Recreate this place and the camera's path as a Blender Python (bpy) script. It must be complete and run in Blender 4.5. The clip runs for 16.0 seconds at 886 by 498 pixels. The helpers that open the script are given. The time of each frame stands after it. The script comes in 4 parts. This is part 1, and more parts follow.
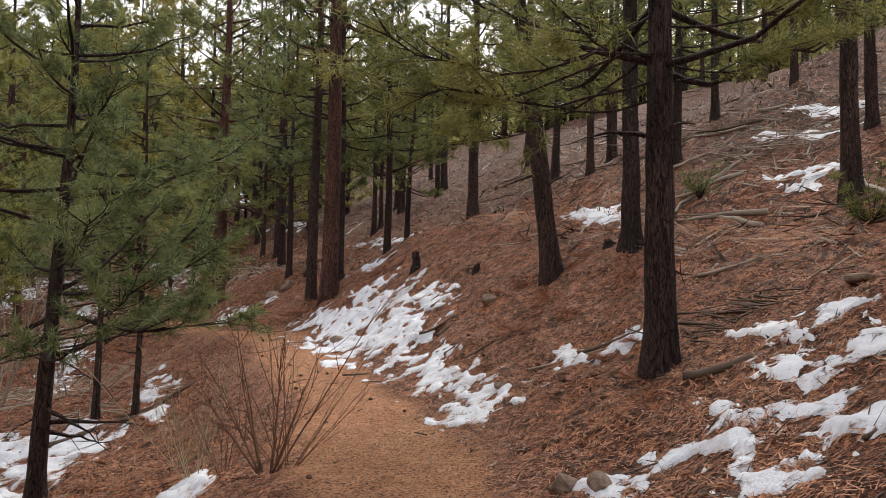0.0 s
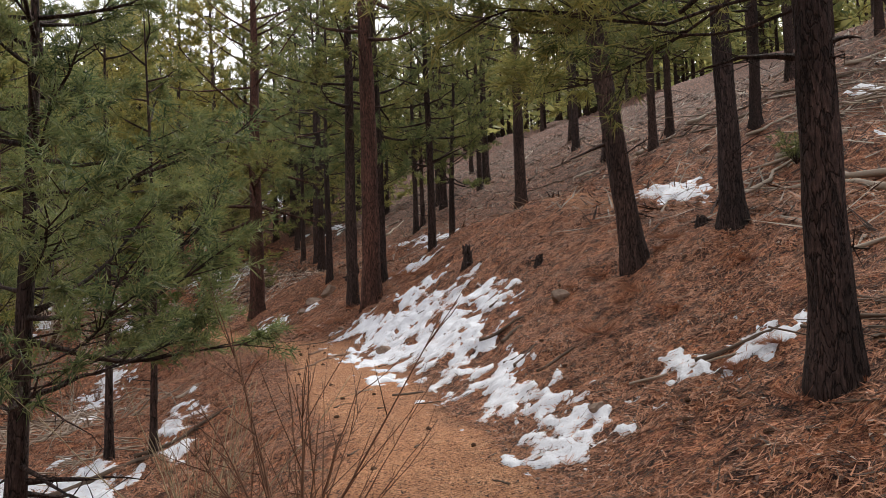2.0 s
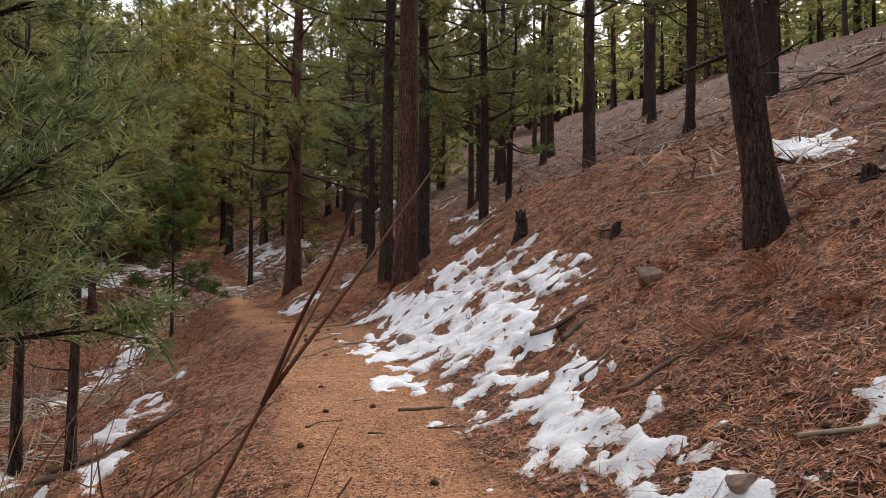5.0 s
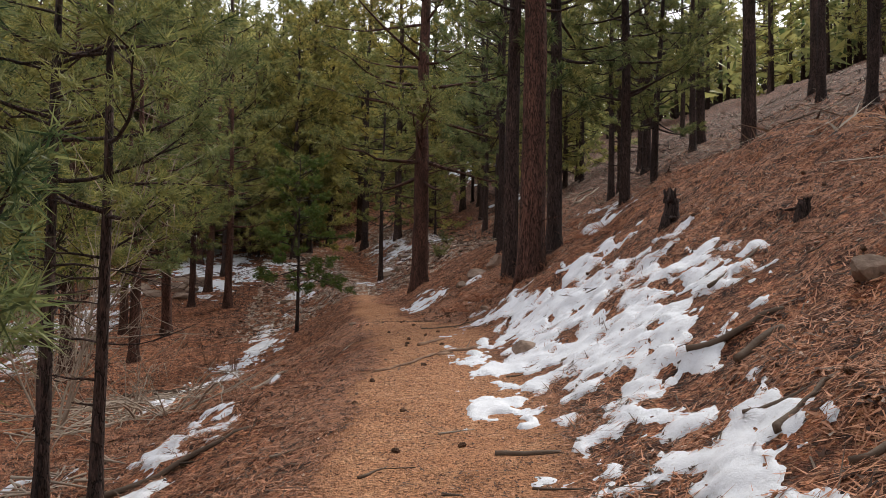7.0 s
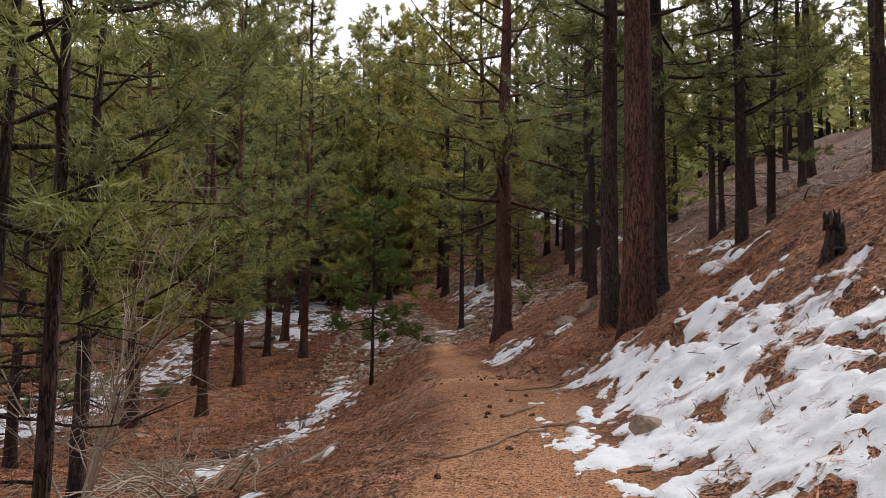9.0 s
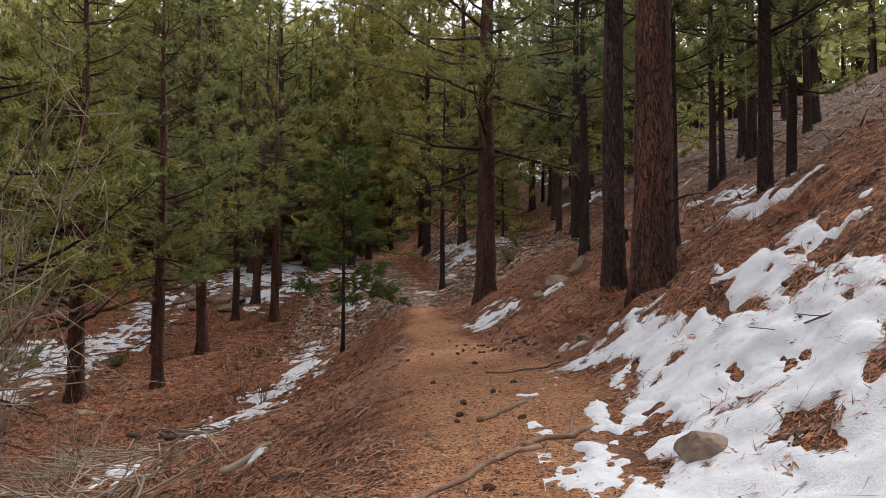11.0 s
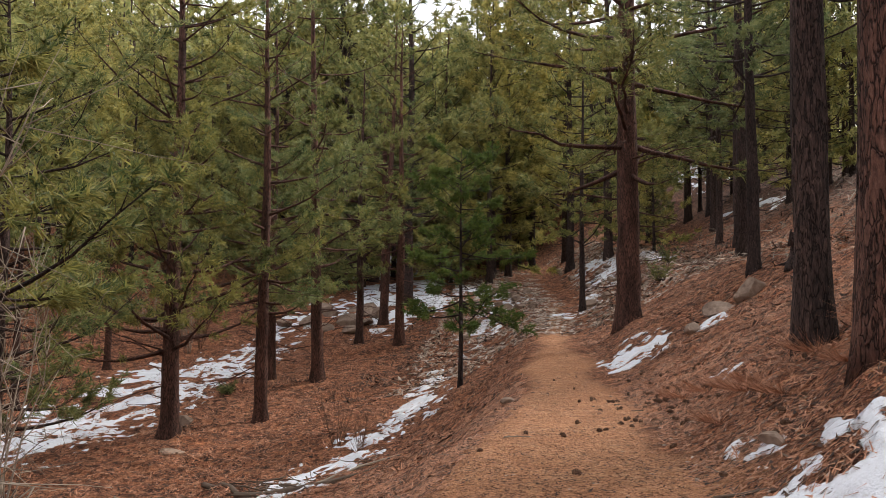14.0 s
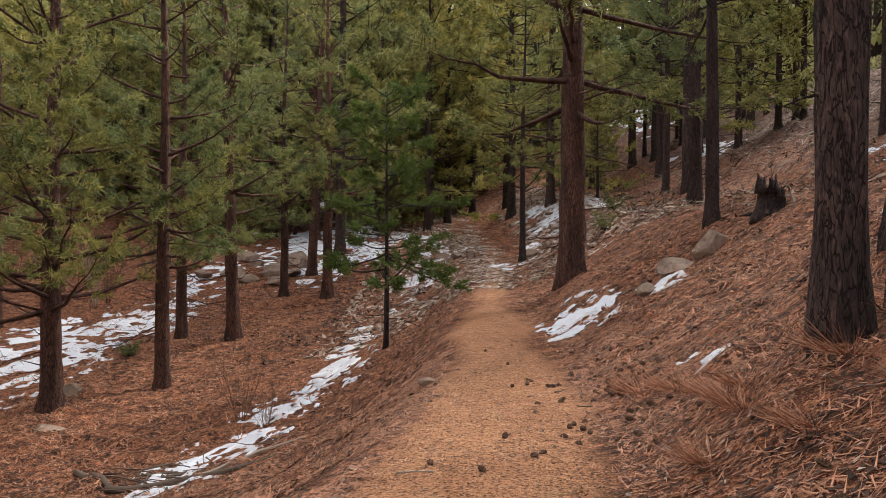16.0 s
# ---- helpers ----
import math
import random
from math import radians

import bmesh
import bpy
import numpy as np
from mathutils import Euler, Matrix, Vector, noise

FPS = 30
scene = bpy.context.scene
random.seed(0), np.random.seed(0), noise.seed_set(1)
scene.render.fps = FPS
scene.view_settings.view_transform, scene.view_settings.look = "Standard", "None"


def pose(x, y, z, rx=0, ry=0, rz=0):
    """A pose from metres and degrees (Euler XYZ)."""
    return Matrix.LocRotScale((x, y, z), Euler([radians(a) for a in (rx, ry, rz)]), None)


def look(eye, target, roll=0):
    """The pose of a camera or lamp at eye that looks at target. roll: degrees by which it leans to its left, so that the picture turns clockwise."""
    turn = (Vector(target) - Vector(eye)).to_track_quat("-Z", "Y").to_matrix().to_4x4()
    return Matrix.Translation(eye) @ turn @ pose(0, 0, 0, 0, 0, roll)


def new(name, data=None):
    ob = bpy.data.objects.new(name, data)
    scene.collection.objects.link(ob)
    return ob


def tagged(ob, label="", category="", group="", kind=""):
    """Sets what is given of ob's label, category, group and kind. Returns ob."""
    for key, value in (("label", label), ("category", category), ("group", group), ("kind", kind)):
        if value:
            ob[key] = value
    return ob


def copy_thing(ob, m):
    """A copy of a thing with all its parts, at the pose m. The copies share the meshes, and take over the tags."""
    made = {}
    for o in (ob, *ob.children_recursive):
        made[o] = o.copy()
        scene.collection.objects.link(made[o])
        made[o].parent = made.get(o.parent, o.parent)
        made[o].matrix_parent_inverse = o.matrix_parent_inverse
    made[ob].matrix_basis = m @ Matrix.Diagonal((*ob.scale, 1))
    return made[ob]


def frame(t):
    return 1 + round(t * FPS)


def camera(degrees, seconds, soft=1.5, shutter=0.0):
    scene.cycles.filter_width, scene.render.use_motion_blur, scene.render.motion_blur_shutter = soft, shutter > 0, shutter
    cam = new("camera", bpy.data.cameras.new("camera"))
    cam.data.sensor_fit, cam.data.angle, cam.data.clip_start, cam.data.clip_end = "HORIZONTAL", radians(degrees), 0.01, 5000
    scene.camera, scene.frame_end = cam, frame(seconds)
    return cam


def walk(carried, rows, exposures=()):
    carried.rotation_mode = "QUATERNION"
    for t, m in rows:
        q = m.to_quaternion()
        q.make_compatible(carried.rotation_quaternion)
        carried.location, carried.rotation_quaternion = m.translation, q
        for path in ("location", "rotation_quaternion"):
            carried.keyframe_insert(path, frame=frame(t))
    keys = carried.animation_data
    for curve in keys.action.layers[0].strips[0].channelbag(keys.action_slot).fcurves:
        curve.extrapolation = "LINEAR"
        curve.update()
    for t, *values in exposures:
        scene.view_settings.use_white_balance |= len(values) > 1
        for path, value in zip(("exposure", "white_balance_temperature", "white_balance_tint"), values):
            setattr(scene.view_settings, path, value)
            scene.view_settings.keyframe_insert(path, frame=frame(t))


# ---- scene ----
# the camera and its walk: seconds, x, y, z, yaw, pitch, roll
cam = camera(58.5, 16.0, soft=0.7)
ROWS = [
    (0, 0, -0, 1.5, -0, 3.998, -1.095),
    (0.5, -0.103, 0.592, 1.523, 0.745, 2.396, -0.283),
    (1, -0.203, 1.169, 1.553, 1.532, 2.5, 1.199),
    (1.5, -0.264, 1.752, 1.569, 2.88, 3.295, 2.014),
    (2, -0.283, 2.339, 1.567, 3.253, 3.849, 1.975),
    (2.5, -0.248, 2.949, 1.552, 3.085, 4.29, 1.369),
    (3, -0.251, 3.609, 1.506, 2.491, 4.377, 0.542),
    (3.5, -0.214, 4.269, 1.49, 4.305, 3.266, 0.555),
    (4, -0.232, 4.875, 1.491, 6.133, 2.801, 0.059),
    (6.5, -0.267, 7.976, 1.43, 12.787, 2.773, -1.008),
    (7, -0.389, 8.495, 1.439, 17.603, 2.451, -1.03),
    (7.5, -0.546, 8.986, 1.459, 20.354, 3.497, 0.181),
    (8, -0.721, 9.53, 1.486, 22.612, 5.924, -0.181),
    (10.5, -1.879, 12.748, 1.539, 23.933, 5.102, -1.015),
    (11, -2.037, 13.377, 1.573, 22.515, 2.799, -0.35),
    (11.5, -2.174, 13.984, 1.609, 23.164, 1.366, -0.67),
    (12, -2.337, 14.62, 1.647, 23.601, 0.656, -0.331),
    (12.5, -2.483, 15.284, 1.701, 24.563, 0.395, 0.18),
    (13, -2.647, 15.962, 1.758, 26.709, 0.786, 0.289),
    (13.5, -2.828, 16.628, 1.838, 31.214, 1.904, -0.365),
    (14, -3.027, 17.216, 1.896, 33.437, 3.781, -0.451),
    (14.5, -3.242, 17.78, 1.933, 35.39, 3.182, -0.525),
    (15, -3.513, 18.391, 1.982, 33.631, 2.249, -0.847),
    (15.5, -3.739, 19.006, 2.046, 31.32, 1.287, -0.545),
    (16, -3.989, 19.647, 2.108, 29.348, -0.174, -0.415),
]
walk(cam, [(t, pose(x, y, z, 90 + pitch, roll, yaw)) for t, x, y, z, yaw, pitch, roll in ROWS],
     exposures=((0, 0.3), (4, 0.3), (7, 0.22), (11, 0.24), (13, 0.42), (14, 0.62), (16, 0.78)))

# world: a bright, thinly overcast winter sky
world = bpy.data.worlds.new("sky")
scene.world = world
world.use_nodes = True
wn = world.node_tree
wn.nodes.clear()
sky = wn.nodes.new("ShaderNodeTexSky")
sky.sky_type = "NISHITA"
sky.sun_disc = False
sky.sun_elevation = radians(46)
sky.sun_rotation = radians(20)
sky.dust_density = 4.0
veil = wn.nodes.new("ShaderNodeTexNoise")
veil.inputs["Scale"].default_value = 2.2
veil.inputs["Detail"].default_value = 4
veil_ramp = wn.nodes.new("ShaderNodeMapRange")
veil_ramp.inputs["From Min"].default_value = 0.3
veil_ramp.inputs["From Max"].default_value = 0.7
veil_ramp.inputs["To Min"].default_value = 0.55
veil_ramp.inputs["To Max"].default_value = 0.95
cloud = wn.nodes.new("ShaderNodeMix")
cloud.data_type = "RGBA"
cloud.inputs["B"].default_value = (10.7, 10.6, 10.8, 1)
back = wn.nodes.new("ShaderNodeBackground")
back.inputs["Strength"].default_value = 0.125
wout = wn.nodes.new("ShaderNodeOutputWorld")
wn.links.new(veil.outputs["Fac"], veil_ramp.inputs["Value"])
wn.links.new(veil_ramp.outputs["Result"], cloud.inputs["Factor"])
wn.links.new(sky.outputs["Color"], cloud.inputs["A"])
wn.links.new(cloud.outputs["Result"], back.inputs["Color"])
wn.links.new(back.outputs["Background"], wout.inputs["Surface"])

sun_data = bpy.data.lights.new("sun", "SUN")
sun_data.energy = 3.6
sun_data.angle = radians(14)
sun_data.color = (1.0, 0.95, 0.87)
sun = new("sun", sun_data)
sun.matrix_world = look((0, 0, 0), (-math.sin(radians(20)), -math.cos(radians(20)), -math.tan(radians(46))))


# ---- materials ----
def material(name, rough=0.9):
    m = bpy.data.materials.new(name)
    m.use_nodes = True
    nt = m.node_tree
    b = nt.nodes["Principled BSDF"]
    b.inputs["Roughness"].default_value = rough
    b.inputs["Specular IOR Level"].default_value = 0.25
    return m, nt, b


def node(nt, kind, **values):
    n = nt.nodes.new(kind)
    for k, v in values.items():
        n.inputs[k.replace("_", " ")].default_value = v
    return n


def coords(nt, stretch=(1, 1, 1), which="Object"):
    c = nt.nodes.new("ShaderNodeTexCoord")
    m = nt.nodes.new("ShaderNodeMapping")
    m.inputs["Scale"].default_value = stretch
    nt.links.new(c.outputs[which], m.inputs["Vector"])
    return m.outputs["Vector"]


def noise_of(nt, vec, scale, detail=5.0, rough=0.6):
    n = node(nt, "ShaderNodeTexNoise", Scale=scale, Detail=detail, Roughness=rough)
    nt.links.new(vec, n.inputs["Vector"])
    return n.outputs["Fac"]


def ramp(nt, fac, *stops):
    r = nt.nodes.new("ShaderNodeValToRGB")
    while len(r.color_ramp.elements) < len(stops):
        r.color_ramp.elements.new(0.5)
    for e, (at, colour) in zip(r.color_ramp.elements, stops):
        e.position = at
        e.color = (*colour, 1)
    nt.links.new(fac, r.inputs["Fac"])
    return r.outputs["Color"]


def blend(nt, fac, a, b, mode="MIX"):
    n = nt.nodes.new("ShaderNodeMix")
    n.data_type = "RGBA"
    n.blend_type = mode
    for key, v in (("Factor", fac), ("A", a), ("B", b)):
        if isinstance(v, (int, float)):
            n.inputs[key].default_value = v
        elif isinstance(v, tuple):
            n.inputs[key].default_value = (*v, 1)
        else:
            nt.links.new(v, n.inputs[key])
    return n.outputs["Result"]


def bump(nt, b, height, strength=0.5, distance=0.02):
    n = node(nt, "ShaderNodeBump", Strength=strength, Distance=distance)
    nt.links.new(height, n.inputs["Height"])
    nt.links.new(n.outputs["Normal"], b.inputs["Normal"])


def streaks(nt, angle, scale, shift=0.0):
    """Noise drawn out into short strands at an angle, for needles and straw."""
    c = nt.nodes.new("ShaderNodeTexCoord")
    p = nt.nodes.new("ShaderNodeMapping")
    p.inputs["Location"].default_value = (shift, shift, shift)
    p.inputs["Rotation"].default_value = (0, 0, radians(angle))
    p.inputs["Scale"].default_value = (1, 7, 1.5)
    nt.links.new(c.outputs["Object"], p.inputs["Vector"])
    return noise_of(nt, p.outputs["Vector"], scale, 4, 0.65)


def ground_material():
    m, nt, b = material("forest_soil", 0.95)
    v = coords(nt)
    mask = nt.nodes.new("ShaderNodeAttribute")
    mask.attribute_name = "worn"
    big = noise_of(nt, v, 0.9, 6)
    mid = noise_of(nt, v, 6.0, 6, 0.7)
    fine = noise_of(nt, v, 30.0, 6, 0.8)
    grit = nt.nodes.new("ShaderNodeTexVoronoi")
    grit.inputs["Scale"].default_value = 55
    nt.links.new(v, grit.inputs["Vector"])
    # trodden soil
    path = ramp(nt, mid, (0.3, (0.40, 0.180, 0.090)), (0.5, (0.55, 0.275, 0.145)), (0.7, (0.66, 0.385, 0.225)))
    path = blend(nt, ramp(nt, big, (0.35, (0, 0, 0)), (0.7, (0.8, 0.8, 0.8))), path, (0.46, 0.21, 0.105))
    path = blend(nt, 1.0, path, ramp(nt, fine, (0.38, (0.42, 0.37, 0.35)), (0.5, (1, 1, 1)), (0.64, (1.3, 1.25, 1.2))), "MULTIPLY")
    path = blend(nt, 1.0, path, ramp(nt, grit.outputs["Color"], (0.16, (0.25, 0.21, 0.2)), (0.30, (1, 1, 1)), (0.8, (1.1, 1.1, 1.1))), "MULTIPLY")
    # needle litter: scraps, then strands that cross one another
    scraps = nt.nodes.new("ShaderNodeTexVoronoi")
    scraps.inputs["Scale"].default_value = 17
    warp = blend(nt, 0.2, v, node_colour(nt, v, 14.0), "LINEAR_LIGHT")
    nt.links.new(warp, scraps.inputs["Vector"])
    floor = ramp(nt, scraps.outputs["Color"], (0.24, (0.016, 0.008, 0.007)), (0.42, (0.125, 0.046, 0.030)), (0.58, (0.30, 0.108, 0.056)), (0.78, (0.60, 0.29, 0.165)))
    floor = blend(nt, ramp(nt, big, (0.35, (0, 0, 0)), (0.75, (0.45, 0.45, 0.45))), floor, (0.37, 0.135, 0.05))
    floor = blend(nt, 1.0, floor, ramp(nt, mid, (0.34, (0.42, 0.38, 0.4)), (0.5, (1, 1, 1)), (0.66, (1.3, 1.22, 1.15))), "MULTIPLY")
    floor = blend(nt, 1.0, floor, ramp(nt, fine, (0.38, (0.45, 0.4, 0.4)), (0.5, (1, 1, 1)), (0.62, (1.4, 1.35, 1.3))), "MULTIPLY")
    first, second, third = streaks(nt, 25, 9.0), streaks(nt, -50, 8.0, 3.0), streaks(nt, 85, 10.0, 7.0)
    floor = blend(nt, ramp(nt, first, (0.57, (0, 0, 0)), (0.63, (0.85, 0.85, 0.85))), floor, (0.50, 0.27, 0.13))
    floor = blend(nt, ramp(nt, second, (0.57, (0, 0, 0)), (0.63, (0.85, 0.85, 0.85))), floor, (0.36, 0.15, 0.065))
    floor = blend(nt, ramp(nt, third, (0.57, (0, 0, 0)), (0.63, (0.5, 0.5, 0.5))), floor, (0.035, 0.018, 0.013))
    bare = nt.nodes.new("ShaderNodeAttribute")
    bare.attribute_name = "bare"
    stony = blend(nt, 1.0, floor, (0.62, 0.70, 0.86), "MULTIPLY")
    stony = blend(nt, ramp(nt, mid, (0.45, (0, 0, 0)), (0.6, (0.7, 0.7, 0.7))), stony, (0.115, 0.078, 0.062))
    floor = blend(nt, bare.outputs["Fac"], floor, stony)
    clumps = noise_of(nt, v, 2.6, 5, 0.75)
    floor = blend(nt, 1.0, floor, ramp(nt, clumps, (0.38, (0.28, 0.25, 0.26)), (0.5, (0.88, 0.86, 0.88)), (0.66, (1.2, 1.12, 1.1))), "MULTIPLY")
    colour = blend(nt, mask.outputs["Fac"], floor, path)
    nt.links.new(colour, b.inputs["Base Color"])
    h = nt.nodes.new("ShaderNodeMath")
    h.operation = "ADD"
    nt.links.new(scraps.outputs["Distance"], h.inputs[0])
    nt.links.new(fine, h.inputs[1])
    h2 = nt.nodes.new("ShaderNodeMath")
    h2.operation = "ADD"
    nt.links.new(h.outputs["Value"], h2.inputs[0])
    nt.links.new(mid, h2.inputs[1])
    bump(nt, b, h2.outputs["Value"], 1.0, 0.045)
    return m


def node_colour(nt, vec, scale):
    n = node(nt, "ShaderNodeTexNoise", Scale=scale, Detail=3.0)
    nt.links.new(vec, n.inputs["Vector"])
    return n.outputs["Color"]


def bark_material(name, dark, red, pale):
    m, nt, b = material(name, 0.92)
    info = nt.nodes.new("ShaderNodeObjectInfo")
    v = coords(nt, (1, 1, 0.22))
    plates = nt.nodes.new("ShaderNodeTexVoronoi")
    plates.feature = "DISTANCE_TO_EDGE"
    plates.inputs["Scale"].default_value = 15
    warp = blend(nt, 0.12, v, node_colour(nt, v, 12.0), "LINEAR_LIGHT")
    nt.links.new(warp, plates.inputs["Vector"])
    flake = noise_of(nt, v, 40, 5, 0.7)
    wide = noise_of(nt, v, 3.5, 4)
    col = ramp(nt, flake, (0.3, dark), (0.55, red), (0.8, pale))
    col = blend(nt, ramp(nt, wide, (0.4, (0, 0, 0)), (0.65, (0.7, 0.7, 0.7))), col, dark)
    crack = ramp(nt, plates.outputs["Distance"], (0.0, (0.15, 0.13, 0.12)), (0.10, (1, 1, 1)))
    col = blend(nt, 1.0, col, crack, "MULTIPLY")
    tint = ramp(nt, info.outputs["Random"], (0.0, (0.8, 0.8, 0.85)), (1.0, (1.15, 1.05, 1.0)))
    col = blend(nt, 1.0, col, tint, "MULTIPLY")
    nt.links.new(col, b.inputs["Base Color"])
    h = nt.nodes.new("ShaderNodeMath")
    h.operation = "ADD"
    nt.links.new(crack, h.inputs[0])
    nt.links.new(flake, h.inputs[1])
    bump(nt, b, h.outputs["Value"], 0.9, 0.03)
    return m


def needle_material(name, deep, mid, light, through_share=0.35):
    m, nt, b = material(name, 0.55)
    geo = nt.nodes.new("ShaderNodeNewGeometry")
    info = nt.nodes.new("ShaderNodeObjectInfo")
    v = coords(nt)
    patch = noise_of(nt, v, 0.9, 3)
    col = ramp(nt, geo.outputs["Random Per Island"], (0.0, deep), (0.5, mid), (1.0, light))
    col = blend(nt, ramp(nt, patch, (0.4, (0, 0, 0)), (0.65, (0.55, 0.55, 0.55))), col, light)
    tint = ramp(nt, info.outputs["Random"], (0.0, (0.85, 0.95, 1.0)), (1.0, (1.15, 1.05, 0.8)))
    col = blend(nt, 1.0, col, tint, "MULTIPLY")
    nt.links.new(col, b.inputs["Base Color"])
    t = nt.nodes.new("ShaderNodeBsdfTranslucent")
    nt.links.new(col, t.inputs["Color"])
    mix = nt.nodes.new("ShaderNodeMixShader")
    mix.inputs["Fac"].default_value = through_share
    nt.links.new(b.outputs["BSDF"], mix.inputs[1])
    nt.links.new(t.outputs["BSDF"], mix.inputs[2])
    nt.links.new(mix.outputs["Shader"], nt.nodes["Material Output"].inputs["Surface"])
    return m


def plain_material(name, dark, light, scale=25.0, rough=0.9, relief=0.4, islands=False, stretch=(1, 1, 1)):
    m, nt, b = material(name, rough)
    v = coords(nt, stretch)
    n1 = noise_of(nt, v, scale, 5, 0.65)
    n2 = noise_of(nt, v, scale * 0.15, 4)
    col = ramp(nt, n1, (0.3, dark), (0.7, light))
    col = blend(nt, 0.45, col, ramp(nt, n2, (0.35, dark), (0.65, light)))
    if islands:
        geo = nt.nodes.new("ShaderNodeNewGeometry")
        col = blend(nt, 0.75, col, ramp(nt, geo.outputs["Random Per Island"], (0.0, dark), (1.0, light)))
    nt.links.new(col, b.inputs["Base Color"])
    bump(nt, b, n1, relief, 0.02)
    return m


def snow_material():
    m, nt, b = material("old_snow", 0.6)
    v = coords(nt)
    n1 = noise_of(nt, v, 9, 5, 0.6)
    n2 = noise_of(nt, v, 70, 4, 0.7)
    grime = noise_of(nt, v, 24, 6, 0.8)
    col = ramp(nt, grime, (0.30, (0.42, 0.34, 0.29)), (0.40, (0.58, 0.595, 0.64)), (0.7, (0.67, 0.69, 0.74)))
    nt.links.new(col, b.inputs["Base Color"])
    b.inputs["Subsurface Weight"].default_value = 0.0
    h = nt.nodes.new("ShaderNodeMath")
    h.operation = "MULTIPLY_ADD"
    h.inputs[1].default_value = 1.0
    nt.links.new(n1, h.inputs[0])
    nt.links.new(n2, h.inputs[2])
    bump(nt, b, h.outputs["Value"], 0.5, 0.03)
    return m


SOIL = ground_material()
BARK = bark_material("pine_bark", (0.018, 0.013, 0.012), (0.085, 0.055, 0.047), (0.20, 0.145, 0.125))
BARK_RED = bark_material("old_pine_bark", (0.035, 0.019, 0.015), (0.150, 0.075, 0.055), (0.27, 0.165, 0.135))
NEEDLES = needle_material("pine_needles", (0.022, 0.046, 0.018), (0.112, 0.143, 0.060), (0.300, 0.290, 0.110), 0.45)
# same pines further off: sunlight on the crowns is put into this brighter, yellower colour
NEEDLES_FAR_SUNLIT = needle_material("sunlit_distant_needles", (0.045, 0.080, 0.030), (0.225, 0.235, 0.092), (0.470, 0.415, 0.160), 0.48)
FIR = needle_material("fir_needles", (0.026, 0.060, 0.018), (0.060, 0.110, 0.030), (0.120, 0.165, 0.042), 0.35)
SNOW = snow_material()
TWIG = plain_material("dead_wood", (0.035, 0.024, 0.018), (0.16, 0.115, 0.085), 30, 0.9, 0.5, True)
GREY_TWIG = plain_material("weathered_twigs", (0.16, 0.12, 0.09), (0.42, 0.35, 0.28), 30, 0.85, 0.4, True)
STRAW = plain_material("fallen_needles", (0.09, 0.032, 0.017), (0.64, 0.315, 0.190), 40, 0.85, 0.2, True)
STONE = plain_material("trail_stone", (0.10, 0.065, 0.048), (0.33, 0.24, 0.185), 14, 0.85, 0.8)


# ---- meshes ----
def mesh_of(name, verts, faces, mat, smooth=True, attr=None):
    """verts: (n, 3); faces: arrays of triangles or quads."""
    verts = np.asarray(verts, np.float32)
    faces = [np.asarray(f, np.int32) for f in faces if len(f)]
    me = bpy.data.meshes.new(name)
    me.vertices.add(len(verts))
    me.vertices.foreach_set("co", verts.ravel())
    loops = np.concatenate([f.ravel() for f in faces])
    sizes = np.concatenate([np.full(len(f), f.shape[1], np.int32) for f in faces])
    starts = np.concatenate([[0], np.cumsum(sizes)[:-1]]).astype(np.int32)
    me.loops.add(len(loops))
    me.loops.foreach_set("vertex_index", loops)
    me.polygons.add(len(sizes))
    me.polygons.foreach_set("loop_start", starts)
    me.polygons.foreach_set("use_smooth", np.full(len(sizes), smooth))
    me.update(calc_edges=True)
    if attr is not None:
        for key, values in attr:
            a = me.attributes.new(key, "FLOAT", "POINT")
            a.data.foreach_set("value", np.asarray(values, np.float32).ravel())
    me.materials.append(mat)
    return me


def part(name, me, parent, label=""):
    ob = new(name, me)
    ob.parent = parent
    return tagged(ob, label)


